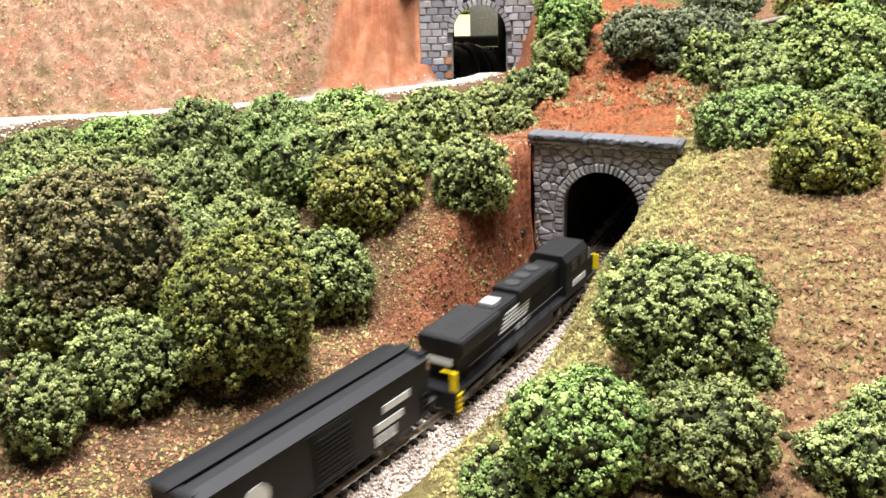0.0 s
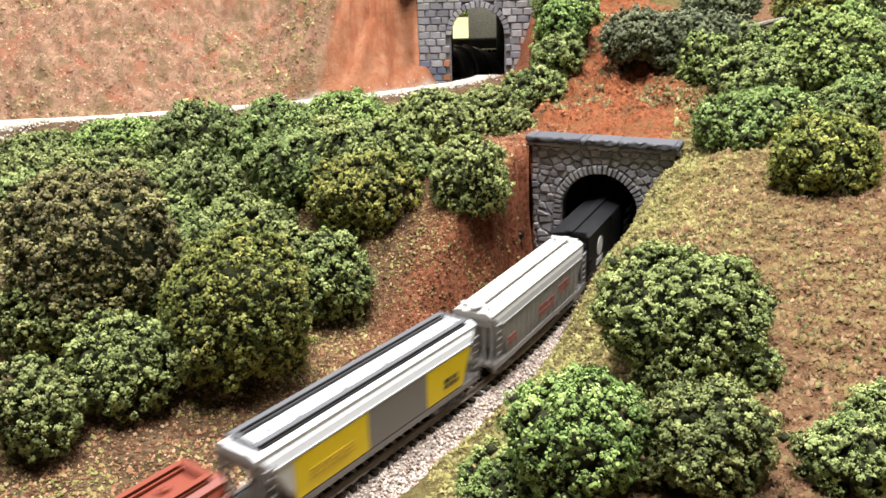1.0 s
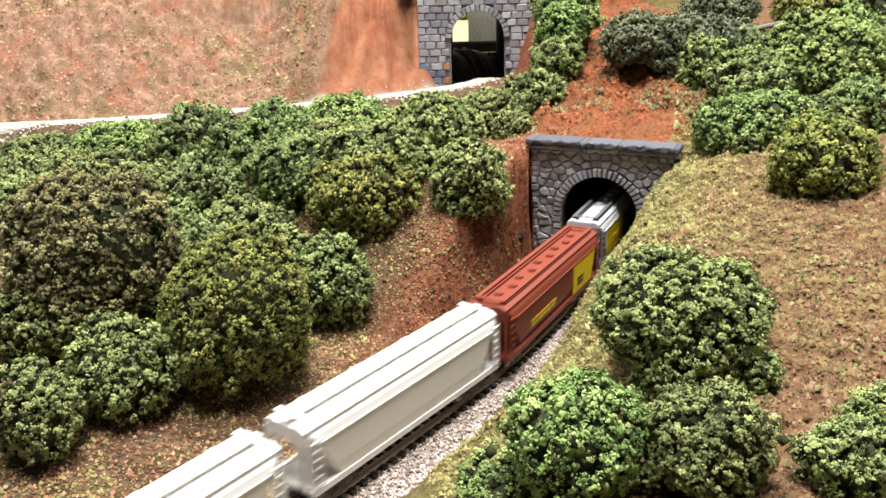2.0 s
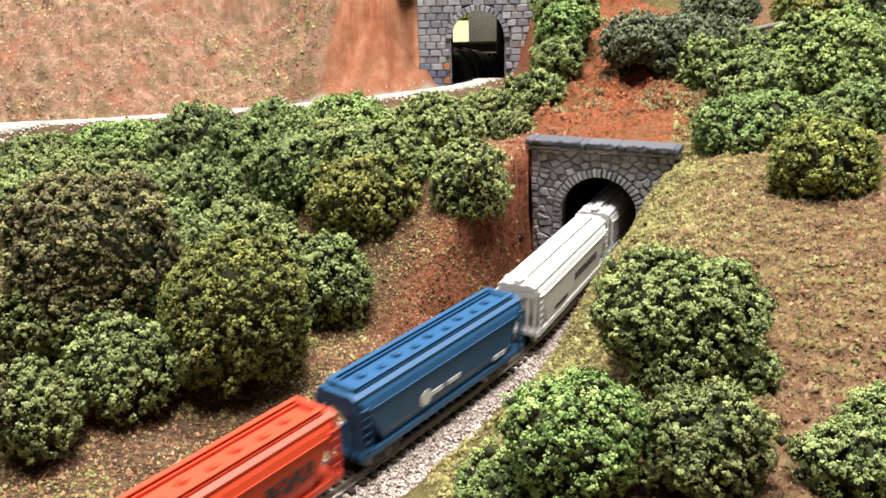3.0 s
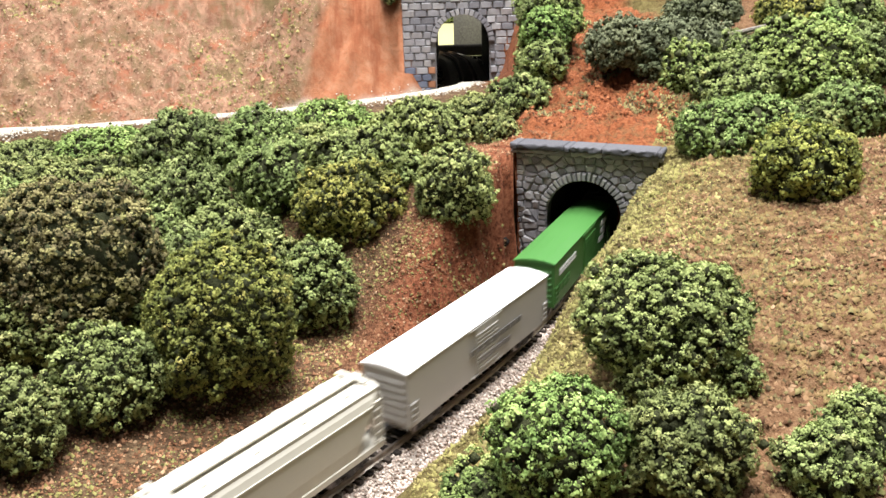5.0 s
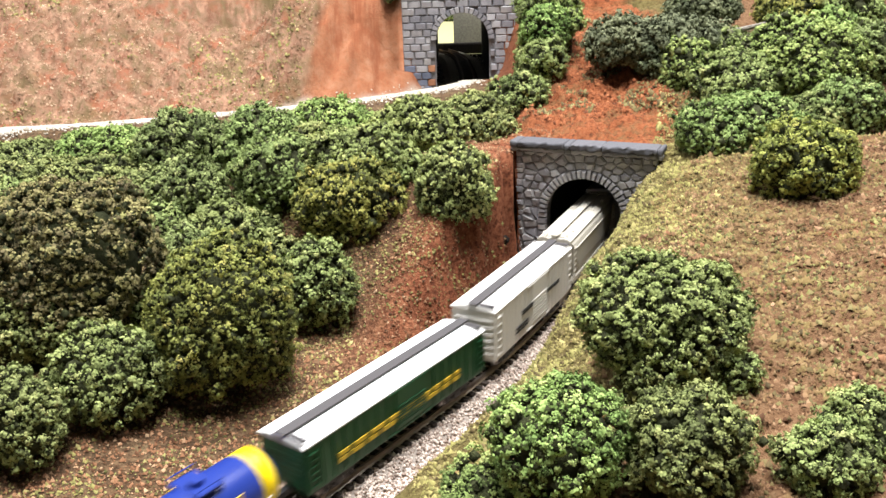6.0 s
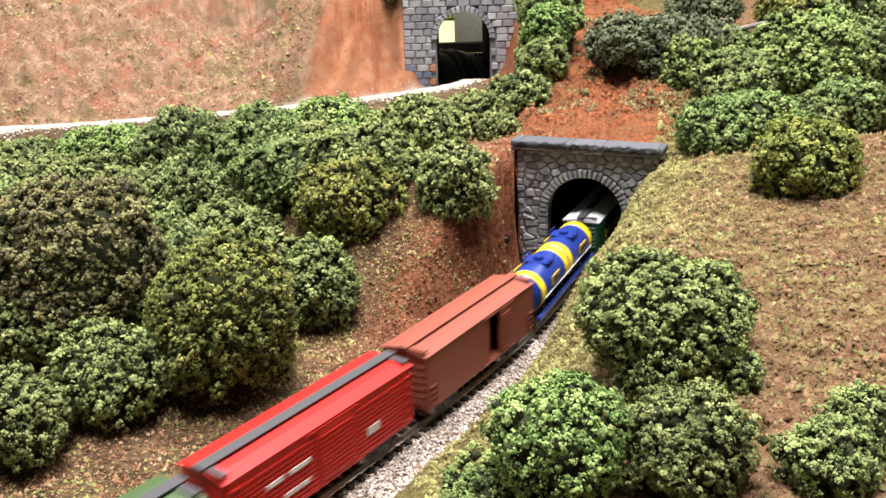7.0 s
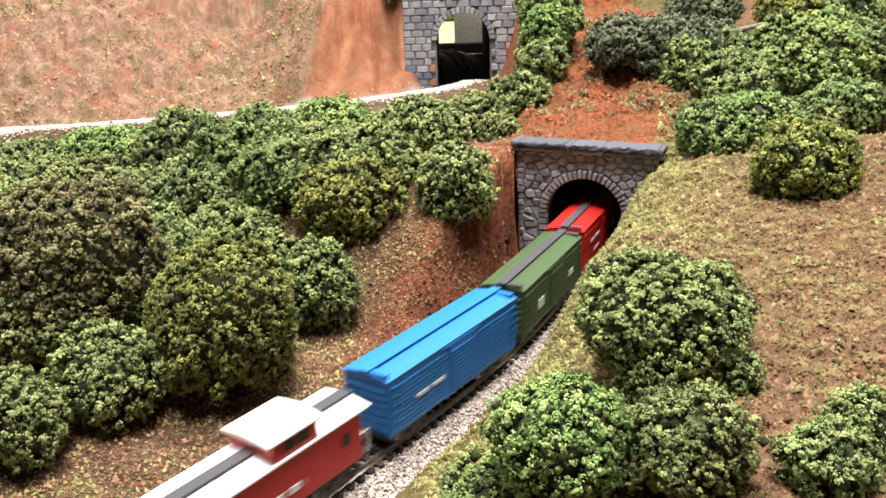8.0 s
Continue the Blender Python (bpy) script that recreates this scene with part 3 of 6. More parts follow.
# ---- plants ----
def plant(name, x, y, z, r, rz, leaf, seed):
    """A foliage clump on a short forked stem: crown of leaf flakes on many small tufts."""
    rng = np.random.RandomState(seed)
    zb = float(land(np.array([x]), np.array([y]))[0][0])
    z = max(z, zb + 0.15 * rz)
    root = new(name)
    root.location = (x, y, zb - 0.001)
    cz = z - zb + 0.001
    bm = bmesh.new()
    add_cyl(bm, (0, 0, -0.004), (0, 0, max(cz * 0.7, 0.003)), 0.0022, 0.0014, 8)
    for i in range(6):
        a = i * 1.05 + rng.rand()
        add_cyl(bm, (0, 0, max(cz * 0.4, 0.001)), (0.6 * r * math.cos(a), 0.6 * r * math.sin(a), cz + rz * (rng.rand() - 0.3) * 0.6), 0.0011, 0.0004, 6)
    part("trunk", bm, BARK, root)
    # lobes of foam over a lumpy dome, each with tufts of crumbs, deep gaps between them
    rl = 0.0018 + 0.0036 * min(max(0.0, y - 0.17), 0.40)
    area = 12.57 * (((r * r) ** 1.6 + 2 * (r * rz) ** 1.6) / 3) ** 0.625
    k = int(min(1080, max(40, 1.30 * area / (3.14 * rl * rl))))
    i = np.arange(k) + 0.5
    zz, aa = 1 - 2 * i / k, 2.399963 * i
    u = np.stack([np.sqrt(1 - zz * zz) * np.cos(aa), np.sqrt(1 - zz * zz) * np.sin(aa), zz], 1) + (0.95 / math.sqrt(k)) * rng.normal(size=(k, 3))
    u /= np.linalg.norm(u, axis=1, keepdims=True)
    u = u[u[:, 2] > -0.66]

    def lump(v):
        return 1 + 0.22 * wave(v[:, 0] + 0.7 * v[:, 2], v[:, 1] - 0.6 * v[:, 2], 3.4, seed + 60) + 0.17 * wave(v[:, 0] - 0.8 * v[:, 2], v[:, 1] + 0.5 * v[:, 2], 6.5, seed + 160)
    axes = np.array((r, r, rz))
    nl = len(u)
    nrm = u / axes
    nrm /= np.linalg.norm(nrm, axis=1, keepdims=True)
    rr = rl * (0.62 + 0.75 * rng.rand(nl))
    cen = u * axes * (lump(u) * (0.90 + 0.13 * rng.rand(nl)))[:, None] - nrm * rl * 0.55 + (0, 0, cz)
    tufts, per = 9, 10 if y < 0.25 else 7
    d = unit(rng, nl * tufts).reshape(nl, tufts, 3) + 0.85 * nrm[:, None, :] + (0, 0, 0.25)
    d /= np.linalg.norm(d, axis=2, keepdims=True)
    tc = cen[:, None, :] + d * (rr[:, None] * (0.70 + 0.45 * rng.rand(nl, tufts)))[:, :, None]
    e = unit(rng, nl * tufts * per).reshape(nl, tufts, per, 3) + 0.6 * d[:, :, None, :]
    e /= np.linalg.norm(e, axis=3, keepdims=True)
    pts = (tc[:, :, None, :] + e * (rr[:, None, None] * 0.36 * (0.35 + 0.75 * rng.rand(nl, tufts, per)))[..., None]).reshape(-1, 3)
    size = np.repeat(rr, tufts * per) * (0.155 if y < 0.25 else 0.185)
    crown = quads("crown", flakes(rng, pts, (0.45 * e + 0.65 * d[:, :, None, :]).reshape(-1, 3), size, 0.40), leaf, root)
    tone = np.clip(rng.rand(nl, 1) * 0.72 + 0.28 * rng.rand(nl, tufts), 0, 1)
    at = crown.data.attributes.new("tone", "FLOAT", "FACE")
    at.data.foreach_set("value", np.repeat(tone.ravel(), per).astype(np.float32))
    # inside of the crown and hearts of the lobes, coloured dark as gap shade
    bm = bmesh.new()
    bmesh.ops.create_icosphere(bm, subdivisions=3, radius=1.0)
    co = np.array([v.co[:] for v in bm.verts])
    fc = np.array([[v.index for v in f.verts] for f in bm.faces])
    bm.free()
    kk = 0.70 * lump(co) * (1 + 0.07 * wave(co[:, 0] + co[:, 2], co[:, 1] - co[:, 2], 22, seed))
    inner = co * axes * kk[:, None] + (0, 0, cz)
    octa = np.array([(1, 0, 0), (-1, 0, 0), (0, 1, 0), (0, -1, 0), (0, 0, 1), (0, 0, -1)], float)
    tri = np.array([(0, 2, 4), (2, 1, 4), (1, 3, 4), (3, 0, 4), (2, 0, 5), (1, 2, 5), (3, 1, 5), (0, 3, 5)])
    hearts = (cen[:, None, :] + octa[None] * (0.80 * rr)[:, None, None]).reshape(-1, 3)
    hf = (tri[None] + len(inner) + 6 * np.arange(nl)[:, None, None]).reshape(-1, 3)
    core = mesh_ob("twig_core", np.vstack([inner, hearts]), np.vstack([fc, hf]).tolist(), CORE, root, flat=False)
    core["label"] = "dark inner mass coloured for the shade between the leaves"
    words = {"mid_green_foliage": "mid-green", "bright_green_foliage": "fresh bright green", "yellow_green_foliage": "yellow-flecked green", "brown_olive_foliage": "brownish olive", "dark_grey_green_foliage": "dark grey-green"}[leaf.name]
    big = "tall rounded model tree" if name == "model_tree" else "low rounded model bush"
    tagged(root, f"{words} {big} of clump foliage", "tree" if name == "model_tree" else "bush", group="model trees and bushes on the slopes")
    return root


plant("model_tree", -0.1502, 0.3263, 0.0377, 0.0329, 0.0357, BROWN, 1)
plant("model_tree", -0.0834, 0.2924, 0.0271, 0.0273, 0.0328, YELLOW, 2)
plant("bush", -0.1209, 0.2712, 0.0159, 0.0191, 0.0176, GREEN, 3)
plant("bush", -0.1380, 0.2421, 0.0151, 0.0128, 0.0179, GREEN, 4)
plant("bush", -0.0557, 0.3435, 0.0183, 0.0167, 0.0208, GREEN, 5)
plant("bush", -0.0439, 0.3981, 0.0289, 0.0252, 0.0218, YELLOW, 6)
plant("bush", -0.0400, 0.4171, 0.0503, 0.0259, 0.0235, GREEN, 7)
plant("bush", -0.0826, 0.4267, 0.0386, 0.0267, 0.0200, GREEN, 8)
plant("bush", -0.1016, 0.3994, 0.0257, 0.0254, 0.0167, GREEN, 9)
plant("bush", -0.1334, 0.4387, 0.0353, 0.0262, 0.0181, GREEN, 10)
plant("bush", -0.1432, 0.4727, 0.0552, 0.0290, 0.0191, GREEN, 11)
plant("bush", -0.0985, 0.4727, 0.0609, 0.0216, 0.0157, GREEN, 12)
plant("bush", -0.0641, 0.5048, 0.0587, 0.0272, 0.0154, BRIGHT, 13)
plant("bush", -0.0110, 0.4585, 0.0623, 0.0261, 0.0178, GREEN, 14)
plant("bush", 0.0208, 0.4785, 0.0618, 0.0192, 0.0192, GREEN, 15)
plant("bush", 0.0067, 0.3904, 0.0439, 0.0184, 0.0206, GREEN, 16)
plant("bush", 0.0484, 0.5045, 0.0695, 0.0194, 0.0173, GREEN, 17)
plant("bush", -0.1955, 0.4890, 0.0454, 0.0256, 0.0130, BRIGHT, 18)
plant("bush", -0.2378, 0.4837, 0.0457, 0.0271, 0.0135, GREEN, 19)
plant("bush", -0.2210, 0.4189, 0.0377, 0.0155, 0.0143, GREEN, 20)
plant("bush", -0.1982, 0.4557, 0.0406, 0.0321, 0.0148, GREEN, 21)
plant("bush", -0.1385, 0.4021, 0.0277, 0.0127, 0.0133, GREEN, 22)
plant("bush", -0.1664, 0.2997, 0.0214, 0.0135, 0.0168, GREEN, 23)
plant("bush", -0.2340, 0.4524, 0.0411, 0.0160, 0.0128, GREEN, 24)
plant("bush", -0.1178, 0.3654, 0.0233, 0.0160, 0.0160, GREEN, 25)
plant("bush", -0.1598, 0.4368, 0.0367, 0.0155, 0.0155, GREEN, 26)
plant("model_tree", 0.0590, 0.2065, 0.0602, 0.0222, 0.0183, GREEN, 27)
plant("model_tree", 0.0241, 0.1608, 0.0532, 0.0155, 0.0143, BRIGHT, 28)
plant("model_tree", 0.0504, 0.1553, 0.0543, 0.0131, 0.0128, GREEN, 29)
plant("bush", 0.0073, 0.1616, 0.0411, 0.0099, 0.0051, BRIGHT, 30)
plant("bush", 0.0899, 0.1595, 0.0565, 0.0087, 0.0072, GREEN, 31)
plant("bush", 0.0781, 0.1490, 0.0547, 0.0094, 0.0077, GREEN, 32)
plant("bush", 0.1447, 0.4023, 0.0700, 0.0295, 0.0176, BRIGHT, 33)
plant("bush", 0.1459, 0.3275, 0.0723, 0.0207, 0.0175, YELLOW, 34)
plant("bush", 0.1443, 0.4906, 0.0863, 0.0166, 0.0185, BRIGHT, 35)
plant("bush", 0.2021, 0.4746, 0.0898, 0.0357, 0.0244, BRIGHT, 36)
plant("bush", 0.1710, 0.4721, 0.0780, 0.0298, 0.0185, GREEN, 37)
plant("bush", 0.2006, 0.4129, 0.0751, 0.0198, 0.0163, GREEN, 38)
plant("bush", 0.2400, 0.4729, 0.0928, 0.0207, 0.0207, GREEN, 39)
plant("bush", 0.1133, 0.5229, 0.0992, 0.0234, 0.0169, DARK, 40)
plant("bush", 0.1452, 0.5216, 0.1024, 0.0291, 0.0123, DARK, 41)
plant("bush", 0.2132, 0.5249, 0.1152, 0.0200, 0.0148, YELLOW, 42)
plant("bush", 0.2432, 0.5161, 0.1139, 0.0222, 0.0127, GREEN, 43)
plant("bush", 0.1673, 0.5478, 0.1175, 0.0235, 0.0117, DARK, 44)
plant("bush", 0.0650, 0.5260, 0.0902, 0.0138, 0.0138, GREEN, 45)
plant("bush", 0.0698, 0.5494, 0.1066, 0.0149, 0.0163, BRIGHT, 46)
plant("bush", 0.0808, 0.5734, 0.1221, 0.0147, 0.0140, GREEN, 47)
plant("bush", -0.0353, 0.7016, 0.1087, 0.0069, 0.0172, GREEN, 48)
plant("bush", 0.0494, 0.1945, 0.0470, 0.0056, 0.0056, GREEN, 49)
plant("bush", 0.0730, 0.1882, 0.0536, 0.0053, 0.0053, GREEN, 50)
plant("bush", 0.1832, 0.5024, 0.0959, 0.0188, 0.0109, DARK, 51)
plant("bush", 0.0586, 0.5210, 0.0774, 0.0115, 0.0098, GREEN, 52)
plant("bush", 0.0661, 0.5868, 0.1134, 0.0101, 0.0144, GREEN, 53)
plant("bush", 0.0617, 0.5593, 0.0942, 0.0090, 0.0118, GREEN, 54)
plant("bush", 0.0860, 0.5576, 0.1106, 0.0089, 0.0103, BRIGHT, 55)
plant("bush", 0.1289, 0.5079, 0.0905, 0.0127, 0.0127, DARK, 56)
plant("bush", 0.1714, 0.5065, 0.0959, 0.0126, 0.0126, GREEN, 57)
plant("bush", 0.2261, 0.5010, 0.1044, 0.0186, 0.0140, BRIGHT, 58)
plant("bush", 0.1852, 0.4148, 0.0710, 0.0186, 0.0133, GREEN, 59)
plant("bush", -0.0173, 0.4150, 0.0442, 0.0118, 0.0100, GREEN, 60)
plant("bush", 0.0321, 0.4662, 0.0549, 0.0130, 0.0110, GREEN, 61)
plant("bush", -0.1540, 0.3021, 0.0175, 0.0136, 0.0136, GREEN, 62)
plant("bush", -0.1245, 0.3202, 0.0181, 0.0095, 0.0143, GREEN, 63)
plant("bush", 0.0576, 0.5545, 0.0842, 0.0069, 0.0111, GREEN, 64)
plant("bush", 0.0631, 0.5863, 0.1025, 0.0065, 0.0123, BRIGHT, 65)
plant("bush", 0.0638, 0.6235, 0.1160, 0.0061, 0.0114, GREEN, 66)
plant("bush", -0.0699, 0.4641, 0.0548, 0.0129, 0.0104, GREEN, 67)
plant("bush", -0.1111, 0.4608, 0.0479, 0.0129, 0.0103, GREEN, 68)
plant("bush", -0.1071, 0.2875, 0.0134, 0.0092, 0.0131, GREEN, 69)
plant("bush", -0.0757, 0.3747, 0.0185, 0.0110, 0.0137, GREEN, 70)
plant("bush", -0.1879, 0.3511, 0.0283, 0.0128, 0.0154, GREEN, 71)
# ---- track, portals ----
def ribbon(curve, offsets_z, z_add=0.0):
    """A strip of cross-sections (offset, z) along points with headings."""
    verts, faces = [], []
    m = len(offsets_z)
    for (c, h) in curve:
        rx, ry = math.cos(h), -math.sin(h)
        for o, z in offsets_z:
            verts.append((c[0] + rx * o, c[1] + ry * o, z + z_add))
    for i in range(len(curve) - 1):
        for j in range(m):
            a, b = i * m + j, i * m + (j + 1) % m
            faces.append((a, b, b + m, a + m))
    faces.append(tuple(range(m))[::-1])
    faces.append(tuple(range((len(curve) - 1) * m, len(curve) * m)))
    return verts, faces


LOW = [track_at(s) for s in np.arange(-0.42, 0.36, 0.006)]
UPC = []
for i in range(len(UPPER) - 1):
    d_ = UPPER[i + 1] - UPPER[i]
    UPC.append((UPPER[i], math.atan2(d_[0], d_[1])))
RAIL_SECTION = [(-0.0010, -0.0020), (0.0010, -0.0020), (0.0003, -0.0015), (0.0003, -0.0007), (0.00045, 0.0), (-0.00045, 0.0), (-0.0003, -0.0007), (-0.0003, -0.0015)]


def track(name, curve, z, rail_mat, label):
    root = new(name)
    tagged(root, label, "track")
    for side in (-1, 1):
        v, f = ribbon(curve, [(side * 0.0049 + o, zz) for o, zz in RAIL_SECTION], z)
        mesh_ob("rail", v, f, rail_mat, root)
    return root


lower_track = track("railway_track", LOW, 0.0, RAIL, "curved single model track on black ties in pale ballast")
upper_track = track("railway_track", UPC, UP_Z, RUSTY, "rusty curved model track on brown ties along the shelf")


def bed(name, curve, z, w, label, mat):
    v, f = ribbon(curve, [(-w - 0.006, -0.0105), (w + 0.006, -0.0105), (w + 0.004, -0.0062), (w, -0.0034), (-w, -0.0034), (-w - 0.004, -0.0062)], z)
    tagged(mesh_ob(name, v, f, mat), label, "roadbed", kind="structure")


bed("roadbed", LOW, 0.0, 0.0095, "grey ballasted roadbed under the lower track", BALLAST_BED)
bed("roadbed", UPC, UP_Z, 0.0165, "pale ballasted roadbed under the upper track", PALE_BED)


def tunnel(name, curve, z, half, spring, rise, label):
    """A dark arched lining with thickness, open at both ends."""
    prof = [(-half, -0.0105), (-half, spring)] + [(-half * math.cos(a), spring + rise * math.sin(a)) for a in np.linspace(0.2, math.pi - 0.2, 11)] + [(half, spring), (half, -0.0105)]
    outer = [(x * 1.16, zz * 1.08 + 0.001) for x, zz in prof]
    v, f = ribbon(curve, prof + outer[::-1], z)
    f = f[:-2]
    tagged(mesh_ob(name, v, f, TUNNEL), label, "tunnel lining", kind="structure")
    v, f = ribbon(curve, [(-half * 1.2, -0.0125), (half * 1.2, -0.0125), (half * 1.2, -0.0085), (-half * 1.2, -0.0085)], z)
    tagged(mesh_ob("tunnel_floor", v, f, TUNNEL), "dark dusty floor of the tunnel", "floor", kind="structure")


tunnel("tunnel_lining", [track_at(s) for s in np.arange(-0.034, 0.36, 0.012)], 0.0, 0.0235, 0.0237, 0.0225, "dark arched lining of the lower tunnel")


def stone_piece(poly, depth, inset, name, parent, material, tilt=(0, 0)):
    """A stone: outline in (u, w), pillowed towards the front (-y of the wall)."""
    n = len(poly)
    cu, cw = sum(p[0] for p in poly) / n, sum(p[1] for p in poly) / n
    v, f = [], []
    for k, dep in ((1.0, 0.0), (1.0, -0.45 * depth), (inset, -depth)):
        for u, w in poly:
            uu, ww = cu + (u - cu) * k, cw + (w - cw) * k
            v.append((uu, dep + (tilt[0] * (uu - cu) + tilt[1] * (ww - cw) if k < 1 else 0), ww))
    for r in range(2):
        for i in range(n):
            j = (i + 1) % n
            f.append((r * n + i, r * n + j, (r + 1) * n + j, (r + 1) * n + i))
    f.append(tuple(range(2 * n, 3 * n)))
    return mesh_ob(name, v, f, material, parent)


def portal_wall(name, m, half, z0, z1, oh, spring, label, mat):
    """A wall with an arched opening, in the x-z plane, thickness towards +y."""
    root = new(name)
    root.matrix_world = m
    tagged(root, label, "tunnel portal")
    arch = [(-oh, z0)] + [(-oh * math.cos(a), spring + oh * math.sin(a)) for a in np.linspace(0, math.pi, 19)] + [(oh, z0)]
    outer = [(-half, z0)] + [(-half + 2 * half * t, z1) for t in np.linspace(0, 1, 19)] + [(half, z0)]
    verts, faces = [], []
    n = len(arch)
    for y in (0.0, 0.008):
        verts += [(x, y, z) for x, z in arch] + [(x, y, z) for x, z in outer]
    for i in range(n - 1):
        a, o, b = i, n + i, 2 * n
        faces += [(a, a + 1, o + 1, o), (b + a, b + o, b + o + 1, b + a + 1), (a, b + a, b + a + 1, a + 1), (o, o + 1, b + o + 1, b + o)]
    mesh_ob("backing", verts, faces, mat, root)
    return root


def rough_portal():
    """Lower portal: irregular field stones, a ring of arch stones and a heavy cap."""
    rng = np.random.RandomState(5)
    m = pose(GATE_P[0], GATE_P[1], 0, 0, 0, -math.degrees(GATE_H))
    half, oh, spring = 0.0368, 0.0203, 0.0237
    root = portal_wall("tunnel_portal", m, half, -0.009, 0.0585, oh, spring, "grey random-stone tunnel portal with heavy coping over the lower track", MORTAR)
    # arch stones
    n = 27
    for i in range(n):
        a0, a1 = math.pi * i / n, math.pi * (i + 1) / n
        r0, r1 = oh - 0.0006, oh + 0.0036 + 0.0010 * rng.rand()
        g = 0.012
        poly = [(-r * math.cos(a), spring + r * math.sin(a)) for r, a in ((r0, a0 + g), (r0, a1 - g), (r1, a1 - g), (r1, (a0 + a1) / 2), (r1, a0 + g))]
        stone_piece(poly, 0.0026 + 0.0006 * rng.rand(), 0.72, "arch_stone", root, STONE)
    for side in (-1, 1):
        z = -0.009
        while z < spring - 0.001:
            h = 0.0030 + 0.0012 * rng.rand()
            x0, x1 = oh - 0.0006, oh + 0.0040 + 0.001 * rng.rand()
            stone_piece([(side * x0, z), (side * x1, z), (side * x1, min(z + h - 0.0004, spring)), (side * x0, min(z + h - 0.0004, spring))], 0.0026, 0.75, "arch_stone", root, STONE)
            z += h
    # small field stones packed close: each one is the ground nearest to its own centre
    lim, low, high = oh + 0.0042, -0.009, 0.0562
    seeds = []
    for ring_r in (lim + 0.0022, lim + 0.0056):                 # two courses that follow the arch
        k = int(math.pi * ring_r / 0.0048)
        for i in range(k + 1):
            a = math.pi * (i + 0.35 * (rng.rand() - 0.5)) / k
            seeds.append((-ring_r * math.cos(a), spring + ring_r * math.sin(a) + 0.0007 * (rng.rand() - 0.5)))
    z, row = low + 0.0016, 0
    while z < high:
        x = -half + 0.002 * rng.rand()
        while x < half:
            cz = z + 0.0011 * (rng.rand() - 0.5) + 0.0008 * math.sin(x * 190 + row)
            far = math.hypot(x, max(cz - spring, 0)) if cz > spring else abs(x)
            if far > lim + (0.0085 if cz > spring else 0.0018):
                seeds.append((x, cz))
            x += 0.0042 + 0.0030 * rng.rand()
        z += 0.0033
        row += 1
    seeds = [q for q in seeds if abs(q[0]) < half and low < q[1] < high]

    def cut_poly(poly, nx, nz, c):
        """Keep the side of the line where nx * x + nz * z <= c."""
        out = []
        for (xa, za), (xb, zb) in zip(poly, poly[1:] + poly[:1]):
            fa, fb = nx * xa + nz * za - c, nx * xb + nz * zb - c
            if fa <= 0:
                out.append((xa, za))
            if fa * fb < 0:
                t = fa / (fa - fb)
                out.append((xa + t * (xb - xa), za + t * (zb - za)))
        return out
    squash = 1.8
    for qx, qz in seeds:
        poly = [(max(qx - 0.006, -half), max(qz - 0.005, low)), (min(qx + 0.006, half), max(qz - 0.005, low)), (min(qx + 0.006, half), min(qz + 0.005, high)), (max(qx - 0.006, -half), min(qz + 0.005, high))]
        for ox, oz in seeds:
            if (ox, oz) != (qx, qz) and abs(ox - qx) < 0.012 and abs(oz - qz) < 0.010 and len(poly) > 2:
                nx, nz = ox - qx, squash * (oz - qz)
                poly = cut_poly(poly, nx, nz, nx * (ox + qx) / 2 + nz * (oz + qz) / 2)
        if qz > spring:
            rr = math.hypot(qx, qz - spring)
            nx, nz = -qx / rr, -(qz - spring) / rr
            poly = cut_poly(poly, nx, nz, -lim + nz * spring)
        else:
            poly = cut_poly(poly, -math.copysign(1, qx), 0, -lim)
        if len(poly) < 3:
            continue
        mx, mz = sum(q[0] for q in poly) / len(poly), sum(q[1] for q in poly) / len(poly)
        poly = [(mx + (u - mx) * 0.955 + 0.0003 * (rng.rand() - 0.5), mz + (w - mz) * 0.94 + 0.0003 * (rng.rand() - 0.5)) for u, w in poly]
        stone_piece(poly, 0.0011 + 0.0012 * rng.rand(), 0.56 + 0.14 * rng.rand(), "stone", root, STONE, ((rng.rand() - 0.5) * 0.35, (rng.rand() - 0.5) * 0.35))
    # coping: two stepped, slightly broken slabs
    edges = np.sort(np.concatenate([[-half - 0.0025, half + 0.0025], (rng.rand(5) - 0.5) * 2 * half]))
    for k in range(len(edges) - 1):
        x0, x1 = edges[k], edges[k + 1]
        if x1 - x0 < 0.0005:
            continue
        for nm, b6, mat, amp in (("coping_stone", (x0, x1, -0.0052, 0.009, 0.0588, 0.0618), COPING, 0.0013), ("string_course_stone", (x0, x1, -0.0030, 0.008, 0.0562, 0.0586), STONE, 0.0010)):
            bm = box(*b6, 0.0009, 2)
            bmesh.ops.subdivide_edges(bm, edges=[e for e in bm.edges if abs((e.verts[0].co - e.verts[1].co).x) > 0.003], cuts=max(3, int((x1 - x0) / 0.0016)))
            for v in bm.verts:
                v.co += Vector((0, 1.0, 0.8)) * amp * noise.noise(v.co * 420 + Vector((0, 0, 7 * amp))) * (1 if abs(v.co.y) < 0.007 else 0)
            part(nm, bm, mat, root, flat=False)


rough_portal()


